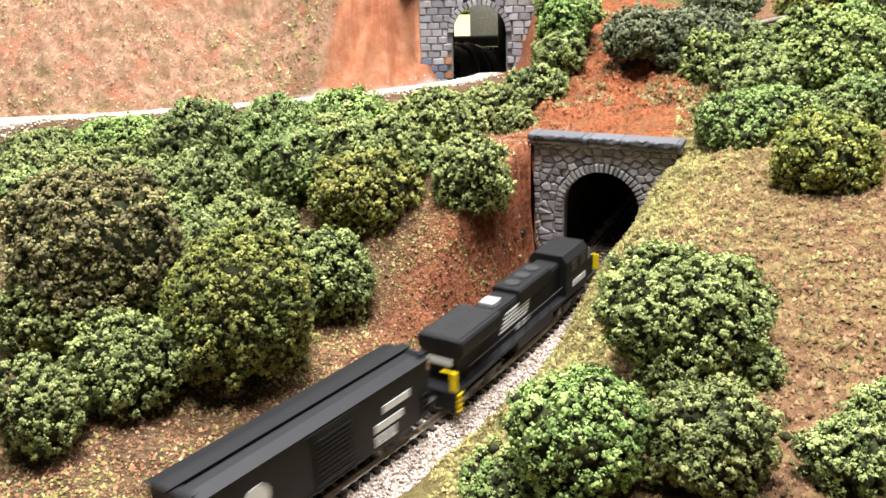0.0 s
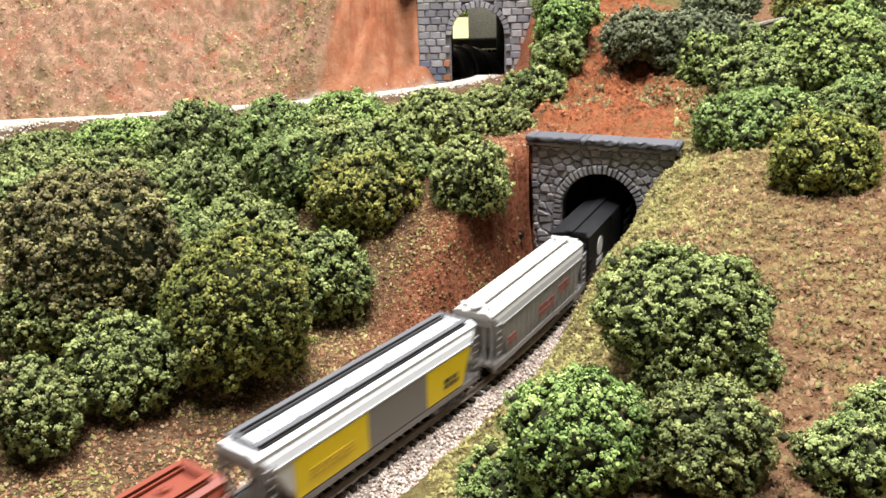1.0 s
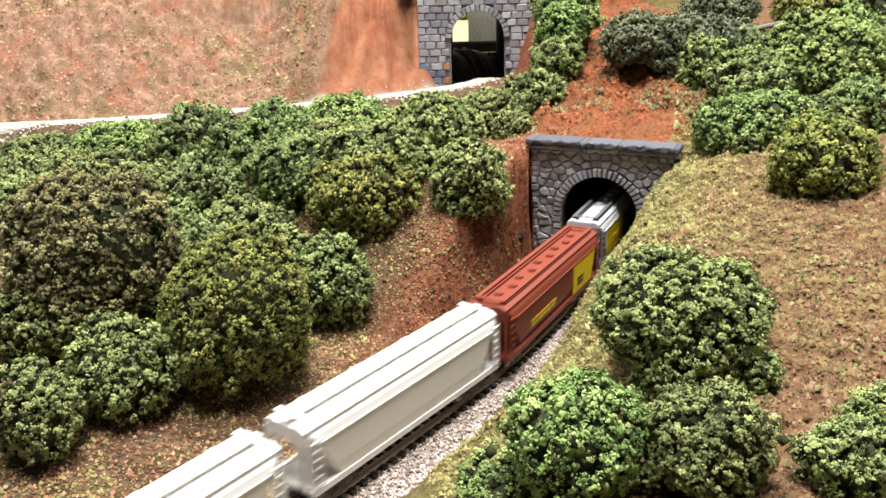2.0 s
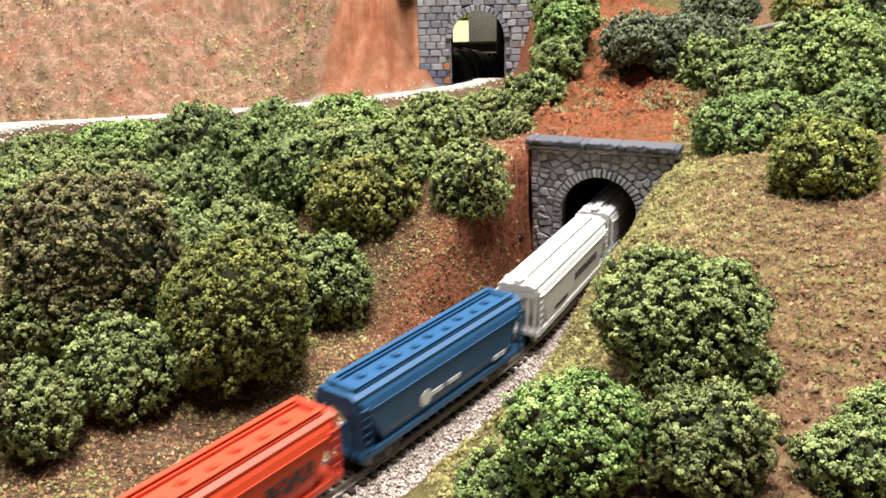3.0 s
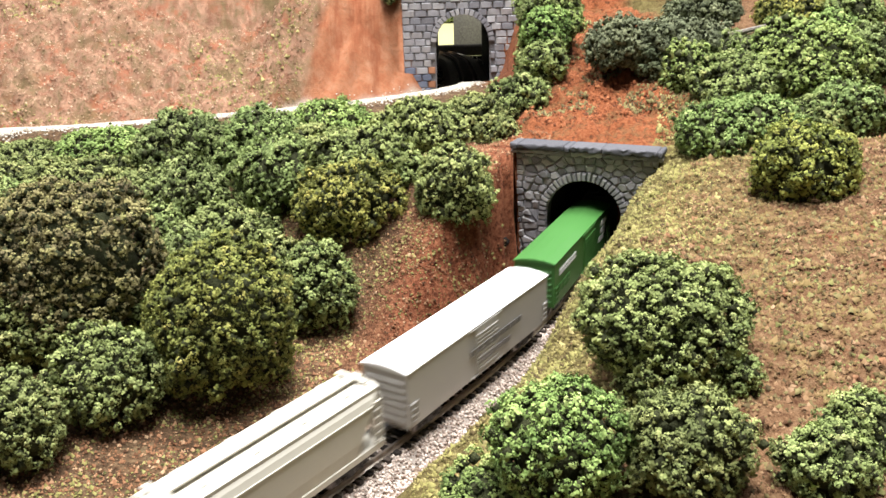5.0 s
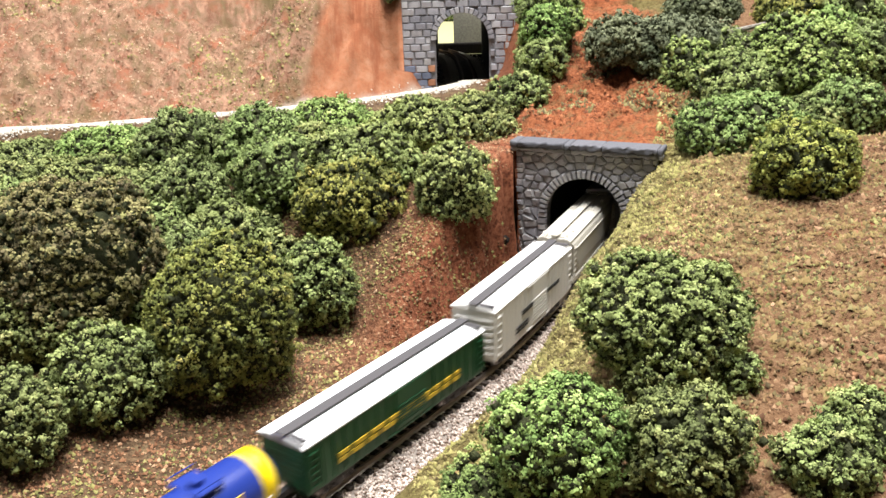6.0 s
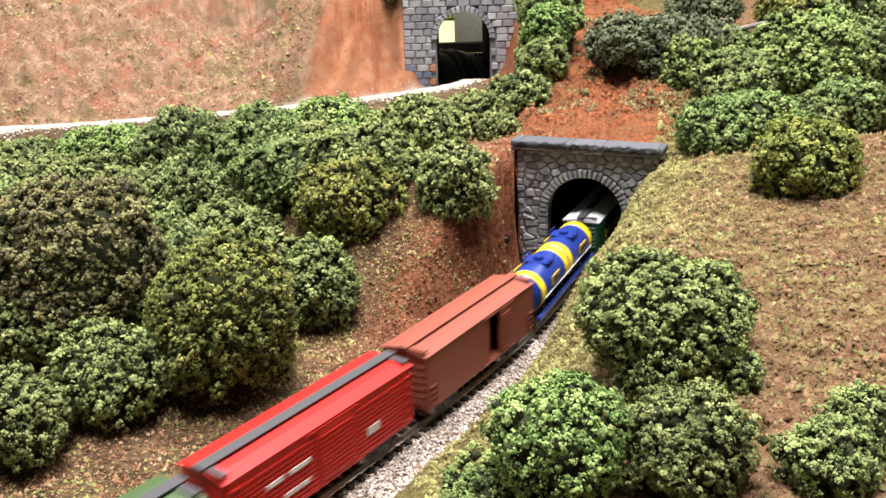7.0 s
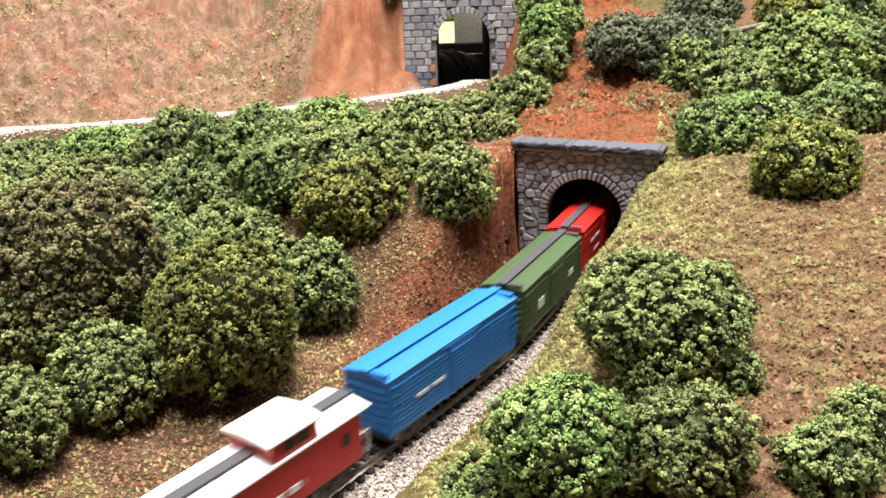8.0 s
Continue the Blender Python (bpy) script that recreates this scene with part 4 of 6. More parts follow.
def cut_portal():
    """Upper portal: dressed stone in level courses, plain arch ring."""
    rng = np.random.RandomState(9)
    m = pose(TOP_P[0], TOP_P[1], UP_Z, 0, 0, -math.degrees(TOP_H))
    half, oh, spring, top = 0.0480, 0.0215, 0.0385, 0.092
    root = portal_wall("tunnel_portal", m, half, -0.009, top, oh, spring, "blue-grey cut-stone tunnel portal over the upper track", PALE_MORTAR)
    n = 19
    for i in range(n):
        a0, a1 = math.pi * i / n + 0.012, math.pi * (i + 1) / n - 0.012
        poly = [(-r * math.cos(a), spring + r * math.sin(a)) for r, a in ((oh - 0.0006, a0), (oh - 0.0006, a1), (oh + 0.0042, a1), (oh + 0.0042, a0))]
        stone_piece(poly, 0.0022, 0.85, "arch_stone", root, CUT_STONE)
    z, row = -0.009, 0
    while z < top - 0.003:
        h = 0.0056
        x = -half - (0.004 if row % 2 else 0.0)
        while x < half - 0.0005:
            w = 0.0085 + 0.002 * rng.rand()
            a, b = max(x, -half), min(x + w, half)
            cx, cz = (a + b) / 2, z + h / 2
            lim = oh + 0.0042
            if cz > spring:
                k = lim * lim - (cz - spring) ** 2
                lim = math.sqrt(k) if k > 0 else 0
            elif cz < spring:
                lim = oh + (0.0042 if row % 2 else 0.0008)
            for a2, b2 in (((a, min(b, -lim)), (max(a, lim), b)) if lim else ((a, b),)):
                if b2 - a2 > 0.0016:
                    g = 0.0002
                    poly = [(a2 + g, z + g), (b2 - g, z + g), (b2 - g, z + h - g), (a2 + g, z + h - g)]
                    stone_piece(poly, 0.0014 + 0.0008 * rng.rand(), 0.80, "stone", root, RUST_STONE if -0.0285 < (a2 + b2) / 2 < -0.021 and z < 0.021 else BLUE_STONE if (a2 + b2) / 2 < -0.026 and z < 0.016 and rng.rand() < 0.7 else CUT_STONE, ((rng.rand() - 0.5) * 0.2, (rng.rand() - 0.5) * 0.2))
            x += w
        z += h
        row += 1


cut_portal()
top_curve = [(TOP_P + TOP_N * t, TOP_H) for t in np.arange(0.004, 0.30, 0.02)]
tunnel("tunnel_lining", top_curve, UP_Z, 0.0245, 0.0385, 0.0245, "dark arched lining of the upper tunnel")


def ties(curve_at, s0, s1, pitch, z, root, mat):
    bm = box(-0.0082, 0.0082, -0.0011, 0.0011, -0.0034, -0.0019, 0.0002, 1)
    first = part("tie", bm, mat, root)
    s, n = s0, 0
    while s < s1:
        c, h = curve_at(s)
        ob = first if n == 0 else new("tie", first.data)
        ob.parent = root
        ob.matrix_basis = pose(c[0], c[1], z, 0, 0, -math.degrees(h) + 1.5 * math.sin(n * 7.3))
        s += pitch
        n += 1


ties(track_at, -0.36, 0.16, 0.0050, 0.0, lower_track, TIE)
UP_LEN = np.concatenate([[0], np.cumsum(np.hypot(*np.diff(UPPER, axis=0).T))])


def upper_at(s):
    i = int(min(max(np.searchsorted(UP_LEN, s) - 1, 0), len(UPC) - 1))
    t = (s - UP_LEN[i]) / (UP_LEN[i + 1] - UP_LEN[i])
    return UPPER[i] * (1 - t) + UPPER[i + 1] * t, UPC[i][1]


ties(upper_at, 0.10, UP_LEN[-1] - 0.02, 0.0050, UP_Z, upper_track, UPPER_TIE)


UP_TOP = float(np.interp(0.697, UPPER[:, 1][40:], UP_LEN[40:]))


def ballast():
    rng = np.random.RandomState(21)

    def strip(at, s0, s1, n, w, z, size, mat, label, lean, open_air, verge=False):
        s = s0 + (s1 - s0) * rng.rand(n)
        o = np.clip(rng.normal(0, 1, n) * w * 0.66 + lean, -w * 1.8, w * 1.9)
        if verge:
            right = 0.0155 + 0.0085 * np.clip((-0.13 - s) / 0.10, 0, 1)
            o = -0.0150 + (right + 0.0150) * rng.rand(n) ** 0.92 + 0.0018 * rng.normal(size=n)
        p = np.zeros((n, 3))
        for i in range(n):
            c, h = at(s[i])
            p[i] = (c[0] + math.cos(h) * o[i], c[1] - math.sin(h) * o[i], 0)
        a = np.abs(o)
        top = z - 0.0034 - np.clip((a - 0.0095) * 0.62, 0, 0.004)
        hz = np.maximum(top, np.where((a > 0.012) & open_air(s), land(p[:, 0], p[:, 1])[0], -1))
        p[:, 2] = hz - 0.0002 + 0.0006 * rng.rand(n)
        on_rail = np.abs(a - 0.0049) < 0.0010
        p, a = p[~on_rail], a[~on_rail]
        tagged(pebbles("ballast", p, size, rng, mat), label, "gravel", kind="stuff")
    strip(track_at, -0.37, 0.10, 26000, 0.0135, 0.0, 0.00062, BALLAST, "pinkish grey crushed stone ballast round the lower track", 0.0042, lambda s: s < -0.046, True)
    strip(upper_at, 0.08, UP_LEN[-1] - 0.10, 15000, 0.0180, UP_Z, 0.0008, PALE_BALLAST, "pale cream crushed stone ballast along the upper track", 0.0, lambda s: s < UP_TOP)


ballast()
# ---- loose ground cover ----
def scatter(name, n, xr, yr, keep, size, mat, label, seed, stones=False, lift=0.0003):
    rng = np.random.RandomState(seed)
    x, y = xr[0] + (xr[1] - xr[0]) * rng.rand(n), yr[0] + (yr[1] - yr[0]) * rng.rand(n)
    f = land(x, y)
    ok = keep(x, y, *f, rng)
    x, y, z = x[ok], y[ok], f[0][ok]
    h = 0.0012
    nx, ny = (land(x + h, y)[0] - land(x - h, y)[0]) / (2 * h), (land(x, y + h)[0] - land(x, y - h)[0]) / (2 * h)
    steep = np.hypot(nx, ny) < 9
    x, y, z, nx, ny = x[steep], y[steep], z[steep], nx[steep], ny[steep]
    nv = np.stack([-nx, -ny, np.ones(len(x))], 1)
    nv /= np.linalg.norm(nv, axis=1, keepdims=True)
    p = np.stack([x, y, z], 1) + nv * lift
    if stones:
        ob = chips(name, p, nv, size, rng, mat)
    else:
        ob = quads(name, flakes(rng, p + nv * size * 0.3, nv, size, 1.1), mat)
    return tagged(ob, label, "ground cover", kind="stuff")


WEED_AND_PIT = by_island("dry_weed_and_pit_shade", [(0.0, (0.05, 0.035, 0.016)), (0.5, (0.115, 0.085, 0.035)), (1.0, (0.20, 0.17, 0.07))])
right_side = lambda x, y, z, s, e, up, p, p2, q2, rng: (e > 0.0180 + 0.0078 * smooth((-0.13 - s) / 0.10)) & ((p < 0) | (e > 0.035))
def bank_olive(*a):
    return right_side(*a) & (a[4] + 0.02 * wave(a[0], a[1], 60, 15) < 0.075 + 0.03 * (a[9].rand(len(a[0])) - 0.5))


scatter("turf", 105000, (-0.01, 0.26), (0.11, 0.48), bank_olive, 0.00050, TURF, "coarse olive and straw turf on the bank", 31, True, 0.0)
scatter("turf", 90000, (0.0, 0.26), (0.11, 0.48), lambda *a: right_side(*a) & (a[4] + 0.02 * wave(a[0], a[1], 60, 15) > 0.055), 0.00052, TAN_TURF, "tan and pinkish turf on the bank", 30, True, 0.0)
scatter("turf", 22000, (-0.02, 0.26), (0.10, 0.50), lambda *a: right_side(*a) & (wave(a[0], a[1], 90, 41) > 0.12), 0.0006, GREEN_TURF, "green tufts of turf on the bank", 32, True)
scatter("turf", 16000, (-0.01, 0.26), (0.11, 0.48), bank_olive, 0.0009, TURF, "coarse clumps of olive turf on the bank", 28, True, -0.0003)
scatter("turf", 18000, (0.0, 0.26), (0.11, 0.48), lambda *a: right_side(*a) & (a[4] + 0.02 * wave(a[0], a[1], 60, 15) > 0.055), 0.0009, TAN_TURF, "coarse clumps of tan turf on the bank", 27, True, -0.0003)
# raised crumbs whose dark colour stands in for shade in small pits
scatter("turf", 22000, (-0.01, 0.26), (0.11, 0.48), right_side, 0.0006, WEED_AND_PIT, "dark crumbs in the turf, coloured for shaded pits", 26, True)
scatter("turf", 7000, (0.02, 0.26), (0.10, 0.46), lambda *a: right_side(*a) & (a[4] > 0.05) & (wave(a[0], a[1], 150, 44) > 0.20), 0.0008, RED_TURF, "red earth crumbs showing through the turf", 33, True)
left_side = lambda x, y, z, s, e, up, p, p2, q2, rng: (e < -0.0165) & (up > 0.018) & (p < 0.02) & (x > -0.26)
scatter("leaf_litter", 60000, (-0.22, 0.07), (0.18, 0.50), lambda *a: left_side(*a) & (a[4] > -0.13), 0.00055, RED_TURF, "red-brown earth crumbs and leaf litter on the slope", 34, True)
scatter("leaf_litter", 26000, (-0.22, 0.07), (0.18, 0.50), lambda *a: left_side(*a) & (a[4] > -0.13) & (wave(a[0], a[1], 70, 46) > -0.1) & (a[3] < -0.06), 0.0006, TURF, "straw-coloured litter on the slope", 35, True)
scatter("leaf_litter", 26000, (-0.22, 0.05), (0.18, 0.46), lambda *a: left_side(*a) & (wave(a[0], a[1], 110, 47) > -0.05) & (a[3] < -0.05), 0.00045, GREEN_TURF, "small green weeds on the slope", 36, True)
scatter("hill_turf", 60000, (-0.50, 0.0), (0.54, 0.86), lambda x, y, z, s, e, up, p, p2, q2, rng: (up < -0.016) & (z < 0.15) & (x - 0.45 * np.maximum(-up, 0) < -0.125 + 0.01 * rng.rand(len(x))), 0.0006, STRAW_CRUMB, "straw and pinkish crumbs on the bare hill", 37, True)
scatter("hill_turf", 12000, (-0.50, -0.1), (0.54, 0.86), lambda x, y, z, s, e, up, p, p2, q2, rng: (up < -0.016) & (z < 0.15) & (wave(x, y, 45, 48) > 0.15) & (x < -0.14), 0.0009, TURF, "olive patches on the bare hill", 38, True)
scatter("hill_turf", 9000, (-0.24, -0.05), (0.56, 0.84), lambda x, y, z, s, e, up, p, p2, q2, rng: (up < -0.018) & (z < 0.15) & (np.abs(x - 0.45 * np.maximum(-up, 0) + 0.142) < 0.022 * rng.rand(len(x)) + 0.004), 0.0010, TURF, "olive band beside the red clay", 41, True)
scatter("cutting_crumbs", 8000, (0.03, 0.20), (0.46, 0.62), lambda x, y, z, s, e, up, p, p2, q2, rng: (p > 0.007) & (e > -0.05) & (e < 0.06), 0.0008, ORANGE_CRUMB, "orange clay crumbs on the cutting face", 39, True)
scatter("cutting_crumbs", 14000, (0.03, 0.20), (0.46, 0.62), lambda x, y, z, s, e, up, p, p2, q2, rng: (p > 0.007) & (e > -0.06) & (e < 0.07) & (wave(x, y, 170, 49) + 0.8 * smooth((0.018 - p) / 0.012) + 0.5 * smooth((e - 0.02) / 0.03) > 0.16), 0.0010, WEED_AND_PIT, "dry olive weeds on the cutting face", 40, True)

def rubble_and_oddments():
    scatter("rubble", 9000, (-0.20, 0.0), (0.55, 0.70), lambda x, y, z, s, e, up, p, p2, q2, rng: (up < -0.010) & (up > -0.024) & (z < 0.056) & (p2 < -0.002), 0.0008, PALE_BALLAST, "pale broken rubble at the foot of the bare hill", 51, True)
    scatter("rubble", 9000, (-0.45, -0.12), (0.52, 0.64), lambda x, y, z, s, e, up, p, p2, q2, rng: (up < -0.010) & (up > -0.0205), 0.0008, PALE_BALLAST, "pale gravel along the foot of the bare hill", 52, True)
    scatter("rubble", 7000, (-0.45, 0.02), (0.50, 0.70), lambda x, y, z, s, e, up, p, p2, q2, rng: (up > 0.010) & (up < 0.024) & (p2 < -0.002), 0.0009, PALE_BALLAST, "pale gravel on the near shoulder of the shelf", 53, True)
    # a burrow in the red cutting wall: near-black lump for the shade inside
    x, y, z = 0.0313, 0.4125, 0.0148
    bm = bmesh.new()
    bmesh.ops.create_icosphere(bm, subdivisions=3, radius=1.0)
    for v in bm.verts:
        v.co = Vector((v.co.x * 0.0034, v.co.y * 0.0026, v.co.z * 0.0026)) * (1 + 0.25 * noise.noise(v.co * 2))
    ob = part("burrow", bm, BURROW)
    ob.location = (x, y, z)
    tagged(ob, "near-black lump for the shaded burrow hole in the red cutting wall", "hole")
    # dead branch lying over the bushes
    bm = bmesh.new()
    for a, c, r0, r1 in (((0.168, 0.505, 0.106), (0.190, 0.502, 0.111), 0.0016, 0.0013), ((0.190, 0.502, 0.111), (0.205, 0.505, 0.1175), 0.0013, 0.0009), ((0.186, 0.502, 0.110), (0.197, 0.498, 0.108), 0.0008, 0.0004)):
        add_cyl(bm, a, c, r0, r1, 8)
    tagged(part("dead_branch", bm, GREY_WOOD), "bare grey dead branch among the bushes", "branch")


BURROW = grainy("burrow_shade", [(0.006, 0.004, 0.003), (0.014, 0.009, 0.006)], 300, 900)
GREY_WOOD = grainy("grey_dead_wood", [(0.20, 0.17, 0.14), (0.34, 0.31, 0.27)], 400, 1500)
rubble_and_oddments()

# ---- beyond the upper tunnel ----
tagged(part("backdrop_board", box(0.0215, 0.30, 1.025, 1.035, 0.02, 0.24), CONCRETE), "plain grey-green backdrop board behind the hill", "backdrop", kind="structure")
tagged(part("retaining_edge", box(-0.10, 0.10, 1.00, 1.012, 0.03, 0.0555, 0.002), TUNNEL), "low dark retaining edge beyond the tunnel", "retaining wall", kind="structure")
tagged(part("layout_table", box(-0.58, 0.44, 0.02, 1.68, -0.06, -0.02, 0.004), FASCIA), "green-edged tabletop under the scenery", "table", kind="structure")
for i, (bx, by) in enumerate(((-0.06, 1.50), (-0.01, 1.54), (0.04, 1.52), (0.09, 1.50), (-0.11, 1.53))):
    plant("bush", bx, by, 0.060, 0.034, 0.022, BRIGHT, 80 + i)

# ---- the train ----
BLACK = painted("black_paint", (0.008, 0.008, 0.009), 0.5, 0.03, 0.25)
SOOT = painted("dark_plastic", (0.02, 0.019, 0.019), 0.55, 0.04)
WALK = painted("dark_grey_walk", (0.055, 0.05, 0.052), 0.6, 0.08)
# near-black for the shade under raised roof walks
CHANNEL_SHADE = painted("shaded_channel", (0.03, 0.028, 0.028), 0.8, 0.05)
WHEEL = mat_base("wheel_steel", 0.35, 0.8)[0]
WHEEL.node_tree.nodes["Principled BSDF"].inputs["Base Color"].default_value = (0.22, 0.2, 0.19, 1)
LETTER = painted("white_lettering", (0.72, 0.72, 0.70), 0.5, 0.05)
INK = painted("black_lettering", (0.03, 0.03, 0.03), 0.5, 0.05)
RED_INK = painted("red_lettering", (0.36, 0.09, 0.07), 0.5, 0.1)
GOLD = painted("yellow_lettering", (0.62, 0.42, 0.03), 0.5, 0.08)
YELLOW_PAINT = painted("yellow_paint", (0.80, 0.58, 0.005), 0.4, 0.04)
GLASS = mat_base("window_glazing", 0.1, spec=0.6)[0]
GLASS.node_tree.nodes["Principled BSDF"].inputs["Base Color"].default_value = (0.02, 0.025, 0.03, 1)
W = 0.0093


def side_plate(name, side, y0, y1, z0, z1, mat, root, x=W, skew=0.0, t=0.00018, label=""):
    """A thin painted panel on a car's side; skew leans its ends."""
    bm = bmesh.new()
    a = side * (x - 0.0002)
    b = side * (x + t)
    pts = [(y0, z0), (y1 - skew, z0), (y1, z1), (y0, z1)]
    v0 = [bm.verts.new((a, y, z)) for y, z in pts]
    v1 = [bm.verts.new((b, y, z)) for y, z in pts]
    bm.faces.new(v0)
    bm.faces.new(v1)
    for i in range(4):
        bm.faces.new((v0[i], v0[(i + 1) % 4], v1[(i + 1) % 4], v1[i]))
    return part(name, bm, mat, root, label)


def bars(root, side, y0, y1, z0, z1, rows, n, mat, x=W, seed=1, lean=0.0):
    """Unreadable lettering: short bars of its size and colour."""
    rng = random.Random(seed)
    bm = bmesh.new()
    hh = (z1 - z0) / rows
    for r in range(rows):
        y = y0
        while y < y1:
            w = (y1 - y0) / n * (0.5 + 0.5 * rng.random())
            zz = z0 + r * hh + lean * (y - y0)
            xs = sorted((side * (x - 0.0001), side * (x + 0.00030)))
            add_box(bm, xs[0], xs[1], y, min(y + w, y1), zz, zz + hh * 0.68)
            y += w + (y1 - y0) / n * 0.28
    return part("lettering", bm, mat, root, "worn unreadable lettering bars")


def truck(root, y, axles=2):
    wb = 0.0055
    span = wb * (axles - 1)
    bm = bmesh.new()
    for sx in (-1, 1):
        xs = sorted((sx * 0.0060, sx * 0.0072))
        for i in range(axles):
            add_box(bm, *xs, y - span + 2 * wb * i - 0.0012, y - span + 2 * wb * i + 0.0012, 0.0016, 0.0042)
        add_box(bm, *xs, y - span - 0.0018, y + span + 0.0018, 0.0036, 0.0052)
        add_box(bm, *xs, y - 0.0024, y + 0.0024, 0.0014, 0.0050)
    add_box(bm, -0.0066, 0.0066, y - 0.0016, y + 0.0016, 0.0036, 0.0056)
    tr = part("truck", bm, SOOT, root)
    for i in range(axles):
        yy = y - span + 2 * wb * i
        for sx in (-1, 1):
            bm = bmesh.new()
            add_cyl(bm, (sx * 0.0042, yy, 0.0026), (sx * 0.0053, yy, 0.0026), 0.0026, None, 16)
            add_cyl(bm, (sx * 0.0039, yy, 0.0026), (sx * 0.0042, yy, 0.0026), 0.0031, None, 16)
            part("wheel", bm, WHEEL, tr)


def running_gear(root, L, inset=0.015, axles=2):
    for sy in (-1, 1):
        truck(root, sy * (L / 2 - inset), axles)
        bm = box(-0.0011, 0.0011, min(sy * (L / 2 - 0.004), sy * (L / 2 + 0.0045)), max(sy * (L / 2 - 0.004), sy * (L / 2 + 0.0045)), 0.0042, 0.0064, 0.0003)
        part("coupler", bm, SOOT, root)


def ladder(root, sx, y, z0, z1, mat, n=5, w=0.0034, x=W):
    bm = bmesh.new()
    xs = sorted((sx * x, sx * (x + 0.0006)))
    for i in range(n):
        z = z0 + (z1 - z0) * i / (n - 1)
        add_box(bm, *xs, y - w / 2, y + w / 2, z, z + 0.00042)
    for s2 in (-1, 1):
        add_box(bm, *xs, y + s2 * w / 2 - 0.0002, y + s2 * w / 2 + 0.0002, z0 - 0.0004, z1 + 0.0008)
    part("ladder", bm, mat, root)


def hopper(L, paint, label, top=0.0290, roof=None, style="round", end_paint=None, walk_mat=None):
    """Covered hopper car: bulging sides, sloped ends, roof walks and hatches."""
    roof, end_paint = roof or paint, end_paint or paint
    root = tagged(new("covered_hopper"), label, "freight car", group="cars of the freight train")
    b = L / 2
    k = 0.0013 if style == "round" else 0.0004
    half = [(0.0066, 0.0072), (W - k, 0.0080), (W, 0.0125), (W, top - 0.0062), (W - 0.0006, top - 0.0040), (W - 0.0016, top - 0.0022)]
    prof = half + [(-x, z) for x, z in half[::-1]]
    bm = prism(prof, -(b - 0.013), b - 0.013)
    for v in bm.verts:
        v.co.y += math.copysign(0.0112 * max(0.0, (v.co.z - 0.0095)) / (top - 0.0115), v.co.y)
    part("body", bm, paint, root)
    # roof shell with shallow trough
    rp = [(W - 0.0013, top - 0.0034), (W - 0.0012, top - 0.0016), (W - 0.0030, top - 0.0006), (0.0046, top - 0.0003), (0.0040, top - 0.0009)]
    rp = rp + [(-x, z) for x, z in rp[::-1]]
    part("roof", prism(rp, -b + 0.0006, b - 0.0006, 0.00015), roof, root)
    centre = style in ("post", "trough")
    if centre:
        part("roof_walk", box(-0.0017, 0.0017, -b + 0.001, b - 0.001, top + 0.0003, top + 0.0008), walk_mat or roof, root)
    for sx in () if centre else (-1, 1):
        # strip under the walk; given walk_mat, its dark colour stands for gap shade
        part("roof_channel", box(*sorted((sx * 0.0037, sx * 0.0064)), -b + 0.004, b - 0.004, top - 0.0006, top + 0.00012), CHANNEL_SHADE if walk_mat else roof, root)
        bm = box(min(sx * 0.0044, sx * 0.0062), max(sx * 0.0044, sx * 0.0062), -b + 0.0045, b - 0.0045, top + 0.0007, top + 0.0011)
        for i in range(12):
            y = -b + 0.006 + (L - 0.012) * i / 11
            add_box(bm, min(sx * 0.0049, sx * 0.0057), max(sx * 0.0049, sx * 0.0057), y - 0.0004, y + 0.0004, top - 0.0006, top + 0.0008)
        part("roof_walk", bm, walk_mat or roof, root)
    for sy in (-1, 1):
        y = sy * (b - 0.0038)
        part("roof_walk", box(-0.0062, 0.0062, y - 0.0009, y + 0.0009, top + 0.0007, top + 0.0011), walk_mat or roof, root)
    n = 4 if centre else 9
    for i in range(n):
        y = -b + 0.013 + (L - 0.026) * i / (n - 1)
        bm = bmesh.new()
        ox = 0.0008 if i % 2 else -0.0008
        if centre:
            for sx in (-1, 1):
                add_box(bm, *sorted((sx * 0.0046, sx * 0.0062)), y - 0.0009, y + 0.0009, top - 0.0008, top + 0.0001)
        else:
            add_cyl(bm, (ox, y, top - 0.0008), (ox, y, top + 0.0001), 0.0019, 0.0017, 14)
            add_cyl(bm, (ox, y, top + 0.0001), (ox, y, top + 0.0004), 0.0008, 0.0006, 8)
        part("hatch", bm, roof, root)
    # side ribs, sills, end frames
    for sx in (-1, 1):
        xs = sorted((sx * (W - 0.0001), sx * (W + 0.0003)))
        bm = bmesh.new()
        add_box(bm, *xs, -(b - 0.0045), b - 0.0045, top - 0.0068, top - 0.0062)
        part("side_rib", bm, paint, root)
        bm = bmesh.new()
        add_box(bm, *sorted((sx * (W - 0.0014), sx * (W + 0.0002))), -b + 0.001, b - 0.001, 0.0064, 0.0084)
        part("side_sill", bm, end_paint, root)
        if style == "post":
            for i in range(17):
                y = -(b - 0.010) + (L - 0.020) * i / 16
                bm = bmesh.new()
                add_box(bm, *xs, y - 0.0003, y + 0.0003, 0.0086, top - 0.0068)
                part("side_post", bm, paint, root)
        for sy in (-1, 1):
            ladder(root, sx, sy * (b - 0.0034), 0.0095, top - 0.0055, end_paint, 6)
    for sy in (-1, 1):
        y = sy * (b - 0.0012)
        bm = bmesh.new()
        add_box(bm, -W + 0.0012, W - 0.0012, y - 0.0006, y + 0.0006, top - 0.0060, top - 0.0036)
